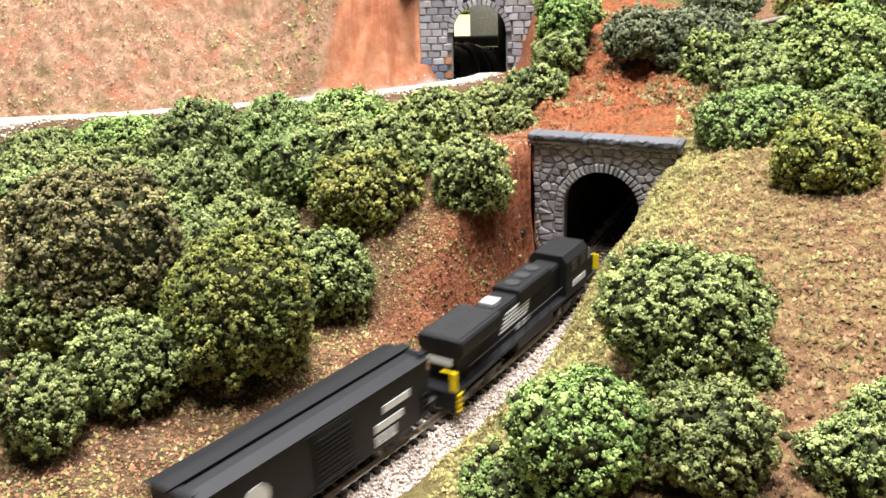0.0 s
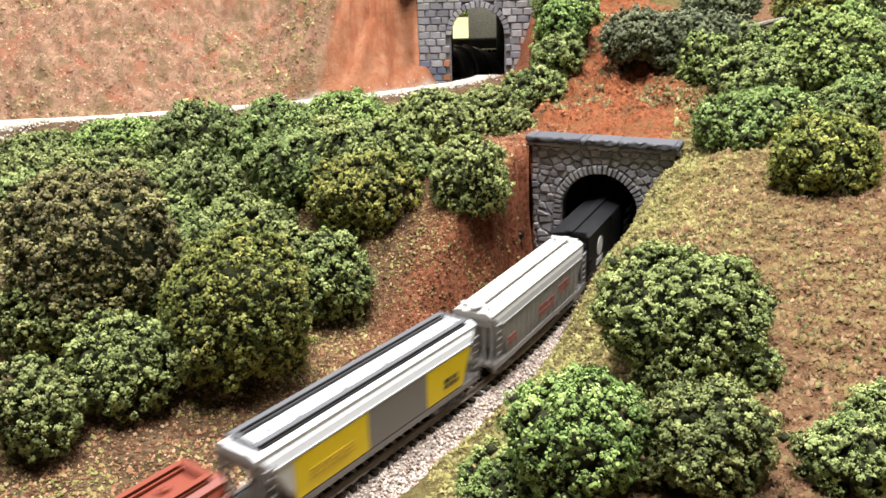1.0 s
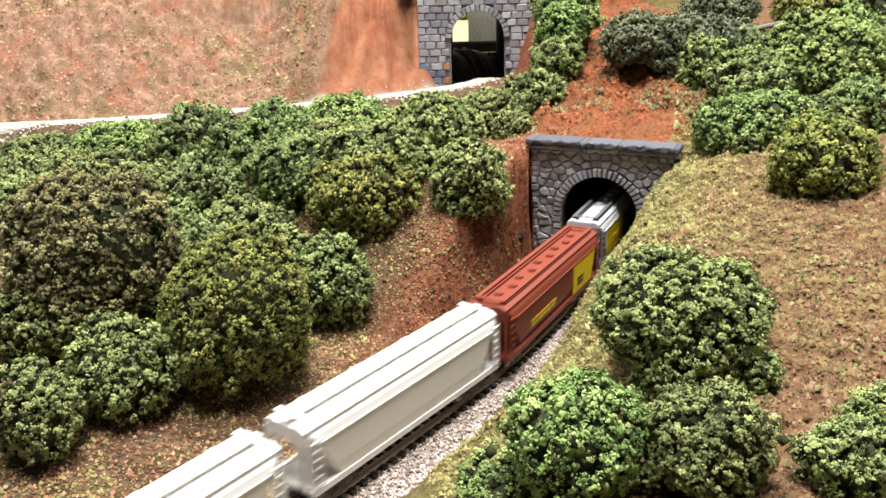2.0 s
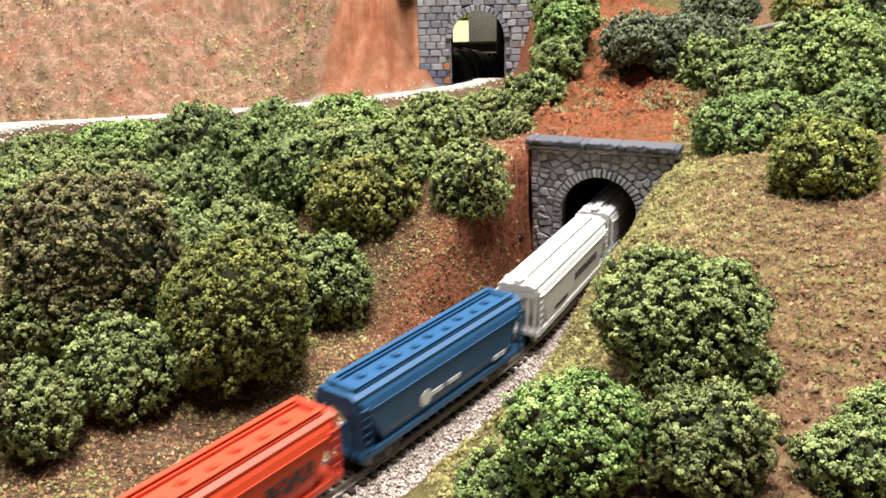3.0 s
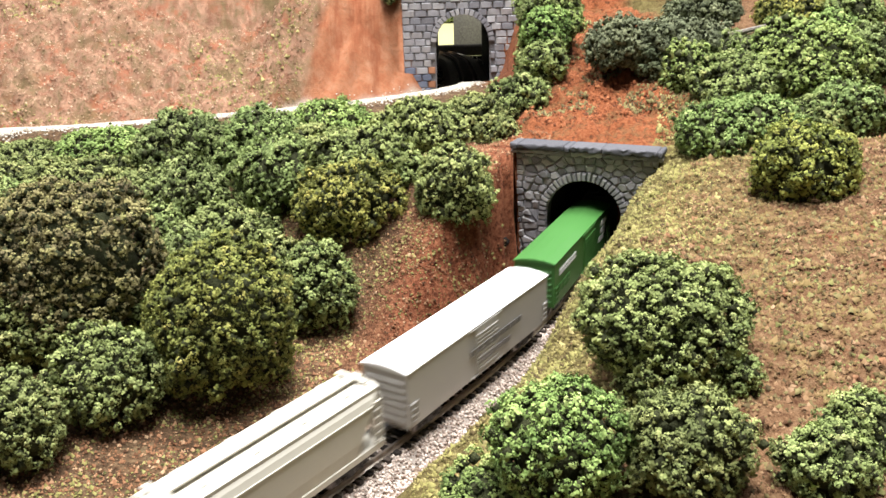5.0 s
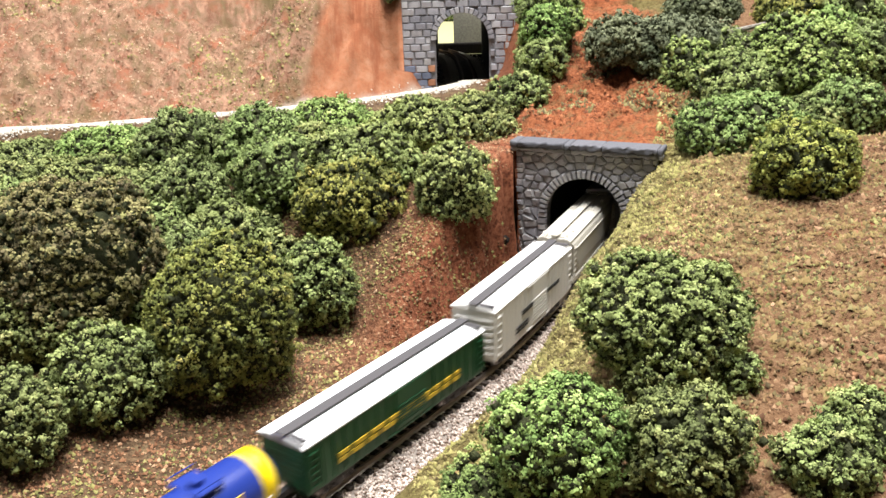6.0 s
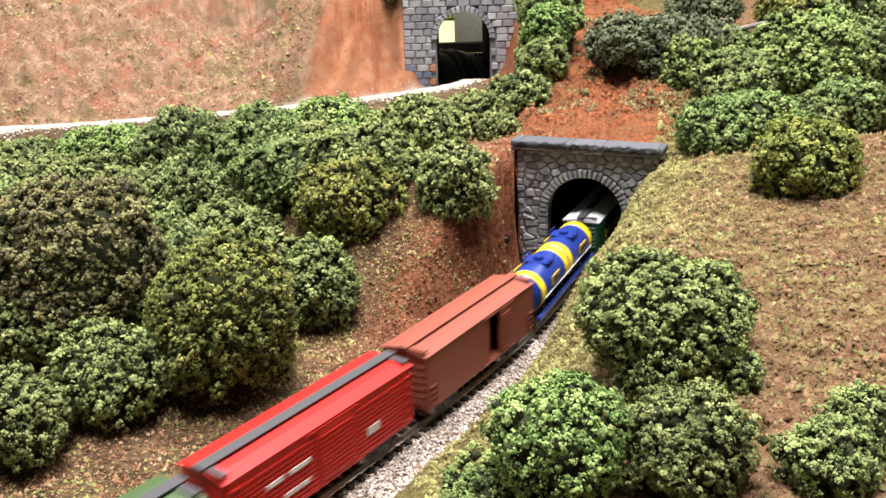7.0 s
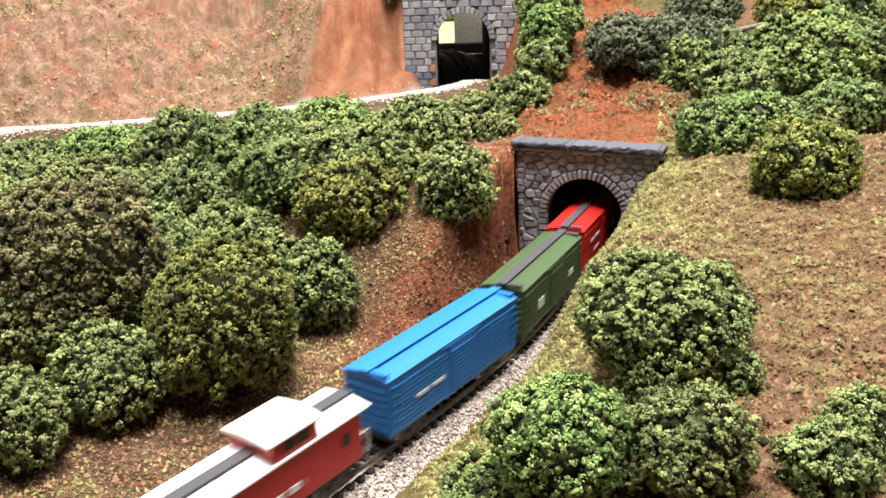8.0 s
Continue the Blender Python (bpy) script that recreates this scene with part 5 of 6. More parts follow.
        for x in (-W + 0.0016, -0.0045, 0.0045, W - 0.0016):
            add_box(bm, x - 0.0005, x + 0.0005, y - 0.0004, y + 0.0004, 0.0080, top - 0.0050)
        add_box(bm, -W + 0.001, W - 0.001, min(y, y - sy * 0.012), max(y, y - sy * 0.012), 0.0066, 0.0080)
        part("end_frame", bm, end_paint, root)
    bays = 3 if L > 0.09 else 2
    for i in range(bays):
        y = (i - (bays - 1) / 2) * (L - 0.046) / bays
        w = (L - 0.046) / bays / 2
        bm = bmesh.new()
        t4 = [bm.verts.new((x, y + yy, 0.0074)) for x, yy in ((-0.0080, -w), (0.0080, -w), (0.0080, w), (-0.0080, w))]
        b4 = [bm.verts.new((x, y + yy, 0.0030)) for x, yy in ((-0.0028, -0.003), (0.0028, -0.003), (0.0028, 0.003), (-0.0028, 0.003))]
        bm.faces.new(t4), bm.faces.new(b4)
        for j in range(4):
            bm.faces.new((t4[j], t4[(j + 1) % 4], b4[(j + 1) % 4], b4[j]))
        part("discharge_bay", bm, end_paint, root)
    running_gear(root, L)
    return root


def boxcar(L, paint, label, top=0.0285, roof=None, walk_mat=None, ribs="none", door=None, name="boxcar", door_open=False, door_mat=None):
    """Boxcar: peaked ribbed roof, panelled sides, ribbed ends, sliding doors."""
    roof = roof or paint
    root = tagged(new(name), label, "freight car", group="cars of the freight train")
    b, eave = L / 2, top - 0.0016
    if door_open:
        y0, y1 = door
        part("floor_panel", box(-W, W, -b, b, 0.0064, 0.0078), paint, root)
        part("ceiling_panel", box(-W, W, -b, b, eave - 0.0008, eave), paint, root)
        part("side_wall", box(-W, -W + 0.0008, -b, b, 0.0078, eave - 0.0008), paint, root)
        for a, c in ((-b, y0), (y1, b)):
            part("side_wall", box(W - 0.0008, W, a, c, 0.0078, eave - 0.0008), paint, root)
        for a, c in ((-b, -b + 0.0008), (b - 0.0008, b)):
            part("end_wall", box(-W + 0.0008, W - 0.0008, a, c, 0.0078, eave - 0.0008), paint, root)
    else:
        part("body", box(-W, W, -b, b, 0.0064, eave, 0.0003), paint, root)
    rp = [(-W - 0.0003, eave - 0.0003), (-W - 0.0003, eave + 0.0002), (-W * 0.55, top - 0.0004), (0, top), (W * 0.55, top - 0.0004), (W + 0.0003, eave + 0.0002), (W + 0.0003, eave - 0.0003)]
    part("roof", prism(rp, -b - 0.0004, b + 0.0004), roof, root)
    n = int(L / 0.0062)
    if name == "refrigerator_car":
        for i in range(n):
            y = -b + L * (i + 0.5) / n
            bm = prism([(x, z + 0.00022) for x, z in rp[1:6]] + [(x, z - 0.0001) for x, z in rp[1:6][::-1]], y - 0.0002, y + 0.0002)
            part("roof_rib", bm, roof, root)
    if walk_mat is not None:
        bm = box(-0.0019, 0.0019, -b - 0.0012, b + 0.0012, top + 0.0005, top + 0.0010)
        for i in range(9):
            y = -b + L * (i + 0.5) / 9
            add_box(bm, -0.0014, 0.0014, y - 0.0004, y + 0.0004, top - 0.0002, top + 0.0006)
        part("running_board", bm, walk_mat, root)
        for sy in (-1, 1):
            y = sy * (b - 0.0012)
            part("running_board", box(0.0021, W - 0.001, y - 0.0012, y + 0.0012, top + 0.0001, top + 0.0005), walk_mat, root)
    dy0, dy1 = door or (-0.006, 0.010)
    for sx in (-1, 1):
        shut = not (door_open and sx > 0)
        xs = sorted((sx * (W - 0.0001), sx * (W + 0.0005)))
        a0, a1 = (dy0, dy1) if shut else (dy1 + 0.0002, dy1 + (dy1 - dy0))
        bm = bmesh.new()
        add_box(bm, *xs, a0, a1, 0.0078, eave - 0.0012)
        door_part = part("door", bm, door_mat or paint, root)
        for i in range(10 if ribs != "post" else 7):
            z = 0.0090 + (eave - 0.0115) * i / 10
            bm = bmesh.new()
            add_box(bm, *sorted((sx * (W + 0.0004), sx * (W + 0.0008))), a0 + 0.0005, a1 - 0.0005, z, z + 0.0006)
            part("door_rib", bm, door_mat or paint, door_part)
        bm = bmesh.new()
        add_box(bm, *xs, min(dy0, a0) - 0.004, max(dy1, a1) + 0.003, 0.0068, 0.0074)
        add_box(bm, *xs, min(dy0, a0) - 0.004, max(dy1, a1) + 0.003, eave - 0.0011, eave - 0.0006)
        part("door_track", bm, paint, root)
        if ribs == "board":
            for a, c in ((-b + 0.001, dy0 - 0.0006), (dy1 + 0.0006, b - 0.001)):
                for i in range(11):
                    z = 0.0076 + (eave - 0.0098) * i / 11
                    bm = bmesh.new()
                    add_box(bm, *sorted((sx * (W - 0.0001), sx * (W + 0.00035))), a, c, z, z + 0.0009)
                    part("side_board", bm, paint, root)
        elif ribs == "post":
            for i in range(19):
                y = -b + 0.0015 + (L - 0.003) * i / 18
                if a0 - 0.001 < y < a1 + 0.001 or (not shut and dy0 - 0.001 < y < dy1):
                    continue
                bm = bmesh.new()
                add_box(bm, *sorted((sx * (W - 0.0001), sx * (W + 0.0004))), y - 0.0003, y + 0.0003, 0.0074, eave - 0.0010)
                part("side_post", bm, paint, root)
        for sy in (-1, 1):
            ladder(root, sx, sy * (b - 0.0026), 0.0085, 0.0150 if ribs == "none" else eave - 0.003, paint, 4 if ribs == "none" else 6)
    for sy in (-1, 1):
        for i in range(6):
            z = 0.0085 + (eave - 0.0105) * i / 6
            y = sorted((sy * (b - 0.0001), sy * (b + 0.0005)))
            part("end_rib", box(-W + 0.0012, W - 0.0012, *y, z, z + 0.0012, 0.0003, 1), paint, root)
    part("underframe", box(-0.0022, 0.0022, -b + 0.002, b - 0.002, 0.0044, 0.0066), SOOT, root)
    running_gear(root, L)
    return root


def word(root, text, side, y, z, height, mat, x=W):
    cu = bpy.data.curves.new("word", "FONT")
    cu.body, cu.size, cu.extrude, cu.align_x = text, height * 1.35, 0.00012, "CENTER"
    tmp = new("word", cu)
    me = bpy.data.meshes.new_from_object(tmp.evaluated_get(bpy.context.evaluated_depsgraph_get()))
    bpy.data.objects.remove(tmp)
    me.materials.append(mat)
    ob = new("word", me)
    ob.parent = root
    m = Matrix(((0, 0, side, side * (x + 0.0003)), (side, 0, 0, y), (0, 1, 0, z), (0, 0, 0, 1)))
    ob.matrix_basis = m
    return ob


def disc(root, side, y, z, r, mat, x=W):
    bm = bmesh.new()
    add_cyl(bm, (side * (x - 0.0002), y, z), (side * (x + 0.00025), y, z), r, None, 24)
    return part("emblem", bm, mat, root)


def locomotive():
    L = 0.138
    b = L / 2
    root = tagged(new("locomotive"), "black six-axle diesel locomotive with white side stripes", "locomotive")
    part("deck", box(-0.0090, 0.0090, -b + 0.002, b - 0.002, 0.0086, 0.0100, 0.0002), BLACK, root)
    part("fuel_tank", prism([(-0.0080, 0.0040), (-0.0066, 0.0022), (0.0066, 0.0022), (0.0080, 0.0040), (0.0080, 0.0086), (-0.0080, 0.0086)], -0.017, 0.017, 0.0004), BLACK, root)
    part("hood", prism([(-0.0056, 0.0100), (-0.0056, 0.0238), (-0.0048, 0.0252), (0.0048, 0.0252), (0.0056, 0.0238), (0.0056, 0.0100)], -b + 0.008, b - 0.040, 0.0003), BLACK, root)
    # flared radiator housing at the rear
    rad = part("radiator_housing", prism([(-0.0056, 0.0178), (-0.0092, 0.0222), (-0.0092, 0.0262), (-0.0084, 0.0272), (0.0084, 0.0272), (0.0092, 0.0262), (0.0092, 0.0222), (0.0056, 0.0178)], -b + 0.0065, -b + 0.036, 0.0003), BLACK, root)
    for i in range(9):
        y = -b + 0.009 + i * 0.0029
        part("grille_bar", box(-0.0072, 0.0072, y, y + 0.0016, 0.0271, 0.0275), SOOT, rad)
    part("exhaust_stack", box(-0.0030, 0.0030, -b + 0.041, -b + 0.047, 0.0250, 0.0272, 0.0004), painted("worn_grey_metal", (0.45, 0.44, 0.43), 0.5, 0.2), root)
    part("dynamic_brake_housing", prism([(-0.0062, 0.0205), (-0.0062, 0.0262), (-0.0052, 0.0272), (0.0052, 0.0272), (0.0062, 0.0262), (0.0062, 0.0205)], -0.012, 0.018, 0.0003), BLACK, root)
    for i in range(3):
        bm = bmesh.new()
        add_cyl(bm, (0, -0.006 + i * 0.009, 0.0270), (0, -0.006 + i * 0.009, 0.0277), 0.0034, 0.0032, 16)
        part("roof_fan", bm, SOOT, root)
    cab = part("cab", prism([(-0.0090, 0.0100), (-0.0090, 0.0252), (-0.0066, 0.0284), (0.0066, 0.0284), (0.0090, 0.0252), (0.0090, 0.0100)], b - 0.041, b - 0.017, 0.0003), BLACK, root)
    for sx in (-1, 1):
        for y in (b - 0.036, b - 0.026):
            part("cab_window", box(*sorted((sx * 0.0089, sx * 0.0092)), y, y + 0.006, 0.0200, 0.0246), GLASS, cab)
        bm = bmesh.new()
        for i in range(7):
            y = -b + 0.012 + i * (L - 0.07) / 6
            add_cyl(bm, (sx * 0.0088, y, 0.0098), (sx * 0.0088, y, 0.0160), 0.00022, None, 6)
        add_cyl(bm, (sx * 0.0088, -b + 0.012, 0.0160), (sx * 0.0088, b - 0.045, 0.0160), 0.00022, None, 6)
        part("handrail", bm, SOOT, root)
        # white stripes flashing back from the cab, and plain initials bars
        bm = bmesh.new()
        for i in range(5):
            z = 0.0150 + i * 0.0015
            add_box(bm, *sorted((sx * 0.0055, sx * 0.0058)), -0.028 + 0.0012 * i, -0.004 + 0.0008 * i, z, z + 0.0008)
        part("stripe", bm, LETTER, root, "white stripes in a block")
        bars(root, sx, -0.014, -0.002, 0.0112, 0.0140, 1, 2, LETTER, 0.0056, 3)
        bars(root, sx, b - 0.034, b - 0.020, 0.0125, 0.0165, 1, 4, LETTER, 0.0090, 4)
    part("windscreen", box(-0.0070, 0.0070, b - 0.0172, b - 0.0166, 0.0210, 0.0252), GLASS, cab)
    part("nose", prism([(-0.0078, 0.0100), (-0.0078, 0.0182), (-0.0050, 0.0202), (0.0050, 0.0202), (0.0078, 0.0182), (0.0078, 0.0100)], b - 0.017, b - 0.007, 0.0005), BLACK, root)
    for sy in (-1, 1):
        y = sy * (b - 0.003)
        bm = bmesh.new()
        for sx in (-1, 1):
            xs = sorted((sx * 0.0064, sx * 0.0090))
            add_box(bm, *xs, y - 0.0004, y + 0.0004, 0.0095, 0.0172)
            for i in range(4):
                add_box(bm, *sorted((sx * 0.0056, sx * 0.0096)), min(y, y - sy * 0.0026), max(y, y - sy * 0.0026), 0.0022 + i * 0.0020, 0.0030 + i * 0.0020)
            add_cyl(bm, (sx * 0.0088, y, 0.0170), (sx * 0.0030, y, 0.0170), 0.0003, None, 6)
        part("step_and_end_rail", bm, YELLOW_PAINT, root, "yellow steps and end handrail")
        part("pilot", box(-0.0086, 0.0086, y - 0.0006, y + 0.0006, 0.0020, 0.0088, 0.0003), BLACK, root)
        bm = bmesh.new()
        add_box(bm, -0.0050, 0.0050, sy * (b - 0.0066) - 0.0003, sy * (b - 0.0066) + 0.0003, 0.0172, 0.0196)
        part("number_board", bm, LETTER, root)
    running_gear(root, L - 0.004, 0.025, 3)
    return root


def tank_car():
    L = 0.088
    b = L / 2
    root = tagged(new("tank_car"), "deep blue cylindrical tank car with yellow bands", "freight car", group="cars of the freight train")
    blue = painted("deep_blue_paint", (0.012, 0.030, 0.20), 0.35, 0.04)
    r, zc = 0.0088, 0.0166

    def barrel(y0, y1, rr, dome=False):
        bm = bmesh.new()
        n, rings = 28, []
        ys = [(y0, rr), (y1, rr)]
        if dome:
            ys = [(y0 - 0.0032, rr * 0.30), (y0 - 0.0024, rr * 0.72), (y0 - 0.0010, rr * 0.94), (y0, rr), (y1, rr), (y1 + 0.0010, rr * 0.94), (y1 + 0.0024, rr * 0.72), (y1 + 0.0032, rr * 0.30)]
        for y, q in ys:
            rings.append([bm.verts.new((q * math.cos(6.2832 * i / n), y, zc + q * math.sin(6.2832 * i / n))) for i in range(n)])
        for a, c in zip(rings[:-1], rings[1:]):
            for i in range(n):
                bm.faces.new((a[i], a[(i + 1) % n], c[(i + 1) % n], c[i]))
        bm.faces.new(rings[0]), bm.faces.new(rings[-1][::-1])
        return bm
    part("tank", barrel(-b + 0.005, b - 0.005, r, True), blue, root, flat=False)
    for y0, y1 in ((-b + 0.0048, -b + 0.0098), (b - 0.0098, b - 0.0048), (-0.0058, -0.0008), (0.0008, 0.0058)):
        part("band", barrel(y0, y1, r + 0.00012), YELLOW_PAINT, root, "yellow painted band", flat=False)
    for sx in (-1, 1):
        for y in (-0.0215, 0.0215):
            side_plate("placard", sx, y - 0.005, y + 0.005, 0.0172, 0.0212, GOLD, root, r + 0.0001)
            bars(root, sx, y - 0.0036, y + 0.0036, 0.0180, 0.0205, 2, 3, INK, r + 0.0003, 6)
        part("side_sill", box(*sorted((sx * 0.0076, sx * 0.0092)), -b + 0.001, b - 0.001, 0.0068, 0.0086, 0.0002), blue, root)
        bm = bmesh.new()
        add_cyl(bm, (sx * 0.0091, -b + 0.008, 0.0150), (sx * 0.0091, b - 0.008, 0.0150), 0.00018, None, 6)
        part("grab_rail", bm, LETTER, root)
    part("frame", box(-0.0030, 0.0030, -b + 0.001, b - 0.001, 0.0060, 0.0080), SOOT, root)
    for y in (-0.019, 0.019):
        bm = bmesh.new()
        add_cyl(bm, (0, y, zc + r - 0.0008), (0, y, zc + r + 0.0016), 0.0024, 0.0022, 16)
        dome = part("dome", bm, blue, root)
        part("dome_walk", box(-0.0060, 0.0060, y - 0.0042, y + 0.0042, zc + r - 0.0004, zc + r + 0.0001), blue, root)
        bm = bmesh.new()
        for x, yy in ((-0.0058, -0.004), (-0.0058, 0.004), (0.0058, -0.004), (0.0058, 0.004)):
            add_cyl(bm, (x, y + yy, zc + r - 0.0020), (x, y + yy, zc + r + 0.0018), 0.0002, None, 6)
        for x in (-0.0058, 0.0058):
            add_cyl(bm, (x, y - 0.004, zc + r + 0.0017), (x, y + 0.004, zc + r + 0.0017), 0.0002, None, 6)
        part("dome_rail", bm, blue, root)
    running_gear(root, L)
    return root


def caboose():
    L = 0.076
    b = L / 2
    red = painted("caboose_red", (0.42, 0.012, 0.014), 0.4, 0.05)
    white = painted("caboose_white", (0.78, 0.75, 0.72), 0.5, 0.06)
    root = tagged(new("caboose"), "red caboose with white roof and cupola", "caboose", group="cars of the freight train")
    body = part("body", box(-W + 0.0002, W - 0.0002, -b + 0.008, b - 0.005, 0.0070, 0.0232, 0.0003), red, root)
    rp = [(-W - 0.0006, 0.0230), (-W - 0.0006, 0.0236), (0, 0.0250), (W + 0.0006, 0.0236), (W + 0.0006, 0.0230)]
    part("roof", prism(rp, -b + 0.001, b - 0.001), white, root)
    c0, c1 = -0.003, 0.015
    cup = part("cupola", box(-W + 0.0004, W - 0.0004, c0, c1, 0.0225, 0.0296, 0.0003), red, root)
    rp2 = [(-W - 0.0004, 0.0294), (-W - 0.0004, 0.0300), (0, 0.0311), (W + 0.0004, 0.0300), (W + 0.0004, 0.0294)]
    part("cupola_roof", prism(rp2, c0 - 0.0015, c1 + 0.0015), white, cup)
    for sx in (-1, 1):
        for y in (c0 + 0.004, c1 - 0.0085):
            part("cupola_window", box(*sorted((sx * (W - 0.0005), sx * (W - 0.0001))), y, y + 0.0045, 0.0255, 0.0285), GLASS, cup)
        for y in (-0.020, 0.024):
            part("window", box(*sorted((sx * (W - 0.0004), sx * (W + 0.0001))), y, y + 0.0036, 0.0150, 0.0186), GLASS, body)
        bars(root, sx, -0.016, 0.008, 0.0116, 0.0146, 1, 3, LETTER, W, 8, 0.0)
        bm = bmesh.new()
        for sy in (-1, 1):
            for y in (sy * (b - 0.0015), sy * (b - 0.006)):
                add_cyl(bm, (sx * 0.0086, y, 0.0070), (sx * 0.0086, y, 0.0150), 0.0003, None, 6)
        part("platform_rail", bm, LETTER, root)
    for sy in (-1, 1):
        y = sorted((sy * (b - 0.009), sy * (b - 0.0005)))
        part("platform", box(-0.0088, 0.0088, *y, 0.0062, 0.0074), SOOT, root)
        y0, y1 = (c1 + 0.001, b - 0.001) if sy > 0 else (-b + 0.001, c0 - 0.001)
        part("running_board", box(-0.0020, 0.0020, y0, y1, 0.0253, 0.0259), WALK, root)
    part("underframe", box(-0.0022, 0.0022, -b + 0.002, b - 0.002, 0.0044, 0.0070), SOOT, root)
    running_gear(root, L, 0.016)
    return root


SPEED = 0.233        # metres a second
train = []           # (thing, front's place along the track at 0 s, length)


def make_up_train():
    both = (-1, 1)
    train.append((locomotive(), -0.0885, 0.138))
    # black hopper
    c = boxcar(0.095, BLACK, "black covered hopper with white emblem and lettering bars", roof=BLACK, walk_mat=BLACK, ribs="none", name="covered_hopper")
    for sx in both:
        bars(c, sx, 0.024, 0.042, 0.0180, 0.0218, 1, 1, LETTER, W, 11)
        bars(c, sx, 0.020, 0.038, 0.0128, 0.0166, 1, 1, LETTER, W, 12)
        bars(c, sx, 0.020, 0.030, 0.0080, 0.0118, 4, 3, LETTER, W, 13)
        bars(c, sx, -0.004, 0.003, 0.0170, 0.0180, 1, 2, LETTER, W, 14)
        disc(c, sx, -0.028, 0.0170, 0.0046, LETTER)
        bars(c, sx, -0.033, -0.023, 0.0084, 0.0116, 3, 3, LETTER, W, 15)
    train.append((c, -0.234, 0.095))
    grey = painted("light_grey_paint", (0.30, 0.29, 0.275), 0.45, 0.08)
    c = hopper(0.0915, grey, "weathered light grey covered hopper with faded red lettering", style="post", roof=painted("pale_grey_roof", (0.55, 0.53, 0.50), 0.45, 0.08))
    for sx in both:
        bars(c, sx, -0.006, 0.010, 0.0125, 0.0175, 2, 3, RED_INK, W, 21)
        bars(c, sx, 0.014, 0.026, 0.0150, 0.0195, 2, 2, RED_INK, W, 22)
        bars(c, sx, -0.034, -0.027, 0.0120, 0.0160, 2, 2, RED_INK, W, 23)
    train.append((c, -0.338, 0.0915))
    silver = painted("silver_paint", (0.60, 0.60, 0.61), 0.35, 0.06)
    mid = painted("mid_grey_paint", (0.20, 0.185, 0.18), 0.45, 0.06)
    # walks dark grey too, carrying the shade of the gaps beside them
    c = hopper(0.1045, silver, "silver covered hopper with yellow side panels", end_paint=mid, walk_mat=painted("grey_roof_walk", (0.10, 0.10, 0.105), 0.5, 0.06))
    for sx in both:
        side_plate("yellow_panel", sx, 0.0205, 0.0462, 0.0090, 0.0218, YELLOW_PAINT, c, skew=0.0055)
        side_plate("yellow_panel", sx, -0.0400, -0.0090, 0.0090, 0.0218, YELLOW_PAINT, c)
        side_plate("grey_panel", sx, -0.0088, 0.0203, 0.0090, 0.0218, mid, c)
        bars(c, sx, 0.030, 0.038, 0.0118, 0.0160, 2, 2, INK, W + 0.0001, 31)
        bars(c, sx, -0.034, -0.016, 0.0125, 0.0165, 3, 4, GOLD, W + 0.0001, 32)
    train.append((c, -0.4355, 0.1045))
    oxide = painted("red_oxide_paint", (0.20, 0.040, 0.020), 0.45, 0.06)
    c = hopper(0.104, oxide, "oxide-red covered hopper with one yellow panel")
    for sx in both:
        side_plate("yellow_panel", sx, 0.0170, 0.0445, 0.0088, 0.0218, YELLOW_PAINT, c, skew=0.0045)
        bars(c, sx, 0.022, 0.029, 0.0115, 0.0158, 2, 2, INK, W + 0.0001, 41)
        bars(c, sx, -0.030, -0.004, 0.0125, 0.0160, 2, 6, GOLD, W, 42)
    train.append((c, -0.549, 0.104))
    ivory = painted("ivory_paint", (0.74, 0.72, 0.68), 0.4, 0.06)
    c = hopper(0.100, ivory, "plain white covered hopper", style="trough")
    train.append((c, -0.655, 0.100))
    c = hopper(0.098, ivory, "white covered hopper with black lettering bars", style="trough")
    for sx in both:
        bars(c, sx, -0.002, 0.030, 0.0150, 0.0185, 2, 6, INK, W, 51)
        bars(c, sx, -0.028, -0.012, 0.0110, 0.0130, 1, 4, INK, W, 52)
    train.append((c, -0.763, 0.098))
    blue = painted("mid_blue_paint", (0.017, 0.078, 0.170), 0.45, 0.04)
    c = hopper(0.0965, blue, "blue covered hopper with round roof hatches")
    for sx in both:
        bars(c, sx, -0.012, 0.006, 0.0135, 0.0158, 1, 2, LETTER, W, 61)
        disc(c, sx, -0.015, 0.0142, 0.0028, LETTER)
        bars(c, sx, 0.026, 0.034, 0.0105, 0.0125, 2, 2, LETTER, W, 62)
    train.append((c, -0.870, 0.0965))
    orange = painted("orange_red_paint", (0.60, 0.060, 0.022), 0.4, 0.04)
    c = hopper(0.097, orange, "orange-red covered hopper with round roof hatches")
    for sx in both:
        bars(c, sx, 0.018, 0.036, 0.0140, 0.0195, 3, 3, INK, W, 71)
        bars(c, sx, -0.030, -0.014, 0.0140, 0.0175, 2, 3, INK, W, 72)
    train.append((c, -0.9735, 0.097))
    red = painted("bright_red_paint", (0.46, 0.012, 0.013), 0.4, 0.05)
    c = hopper(0.100, BLACK, "black covered hopper with red sides and white wording")
    for sx in both:
        side_plate("red_panel", sx, -0.0400, 0.0440, 0.0092, 0.0218, red, c, skew=0.0050)
        word(c, "Canada", sx, 0.008, 0.0124, 0.0060, LETTER, W + 0.0001)
        bars(c, sx, -0.030, -0.014, 0.0150, 0.0165, 1, 4, LETTER, W + 0.0001, 81)
        bars(c, sx, 0.026, 0.034, 0.0115, 0.0185, 2, 2, GOLD, W + 0.0001, 82)
    train.append((c, -1.0825, 0.100))
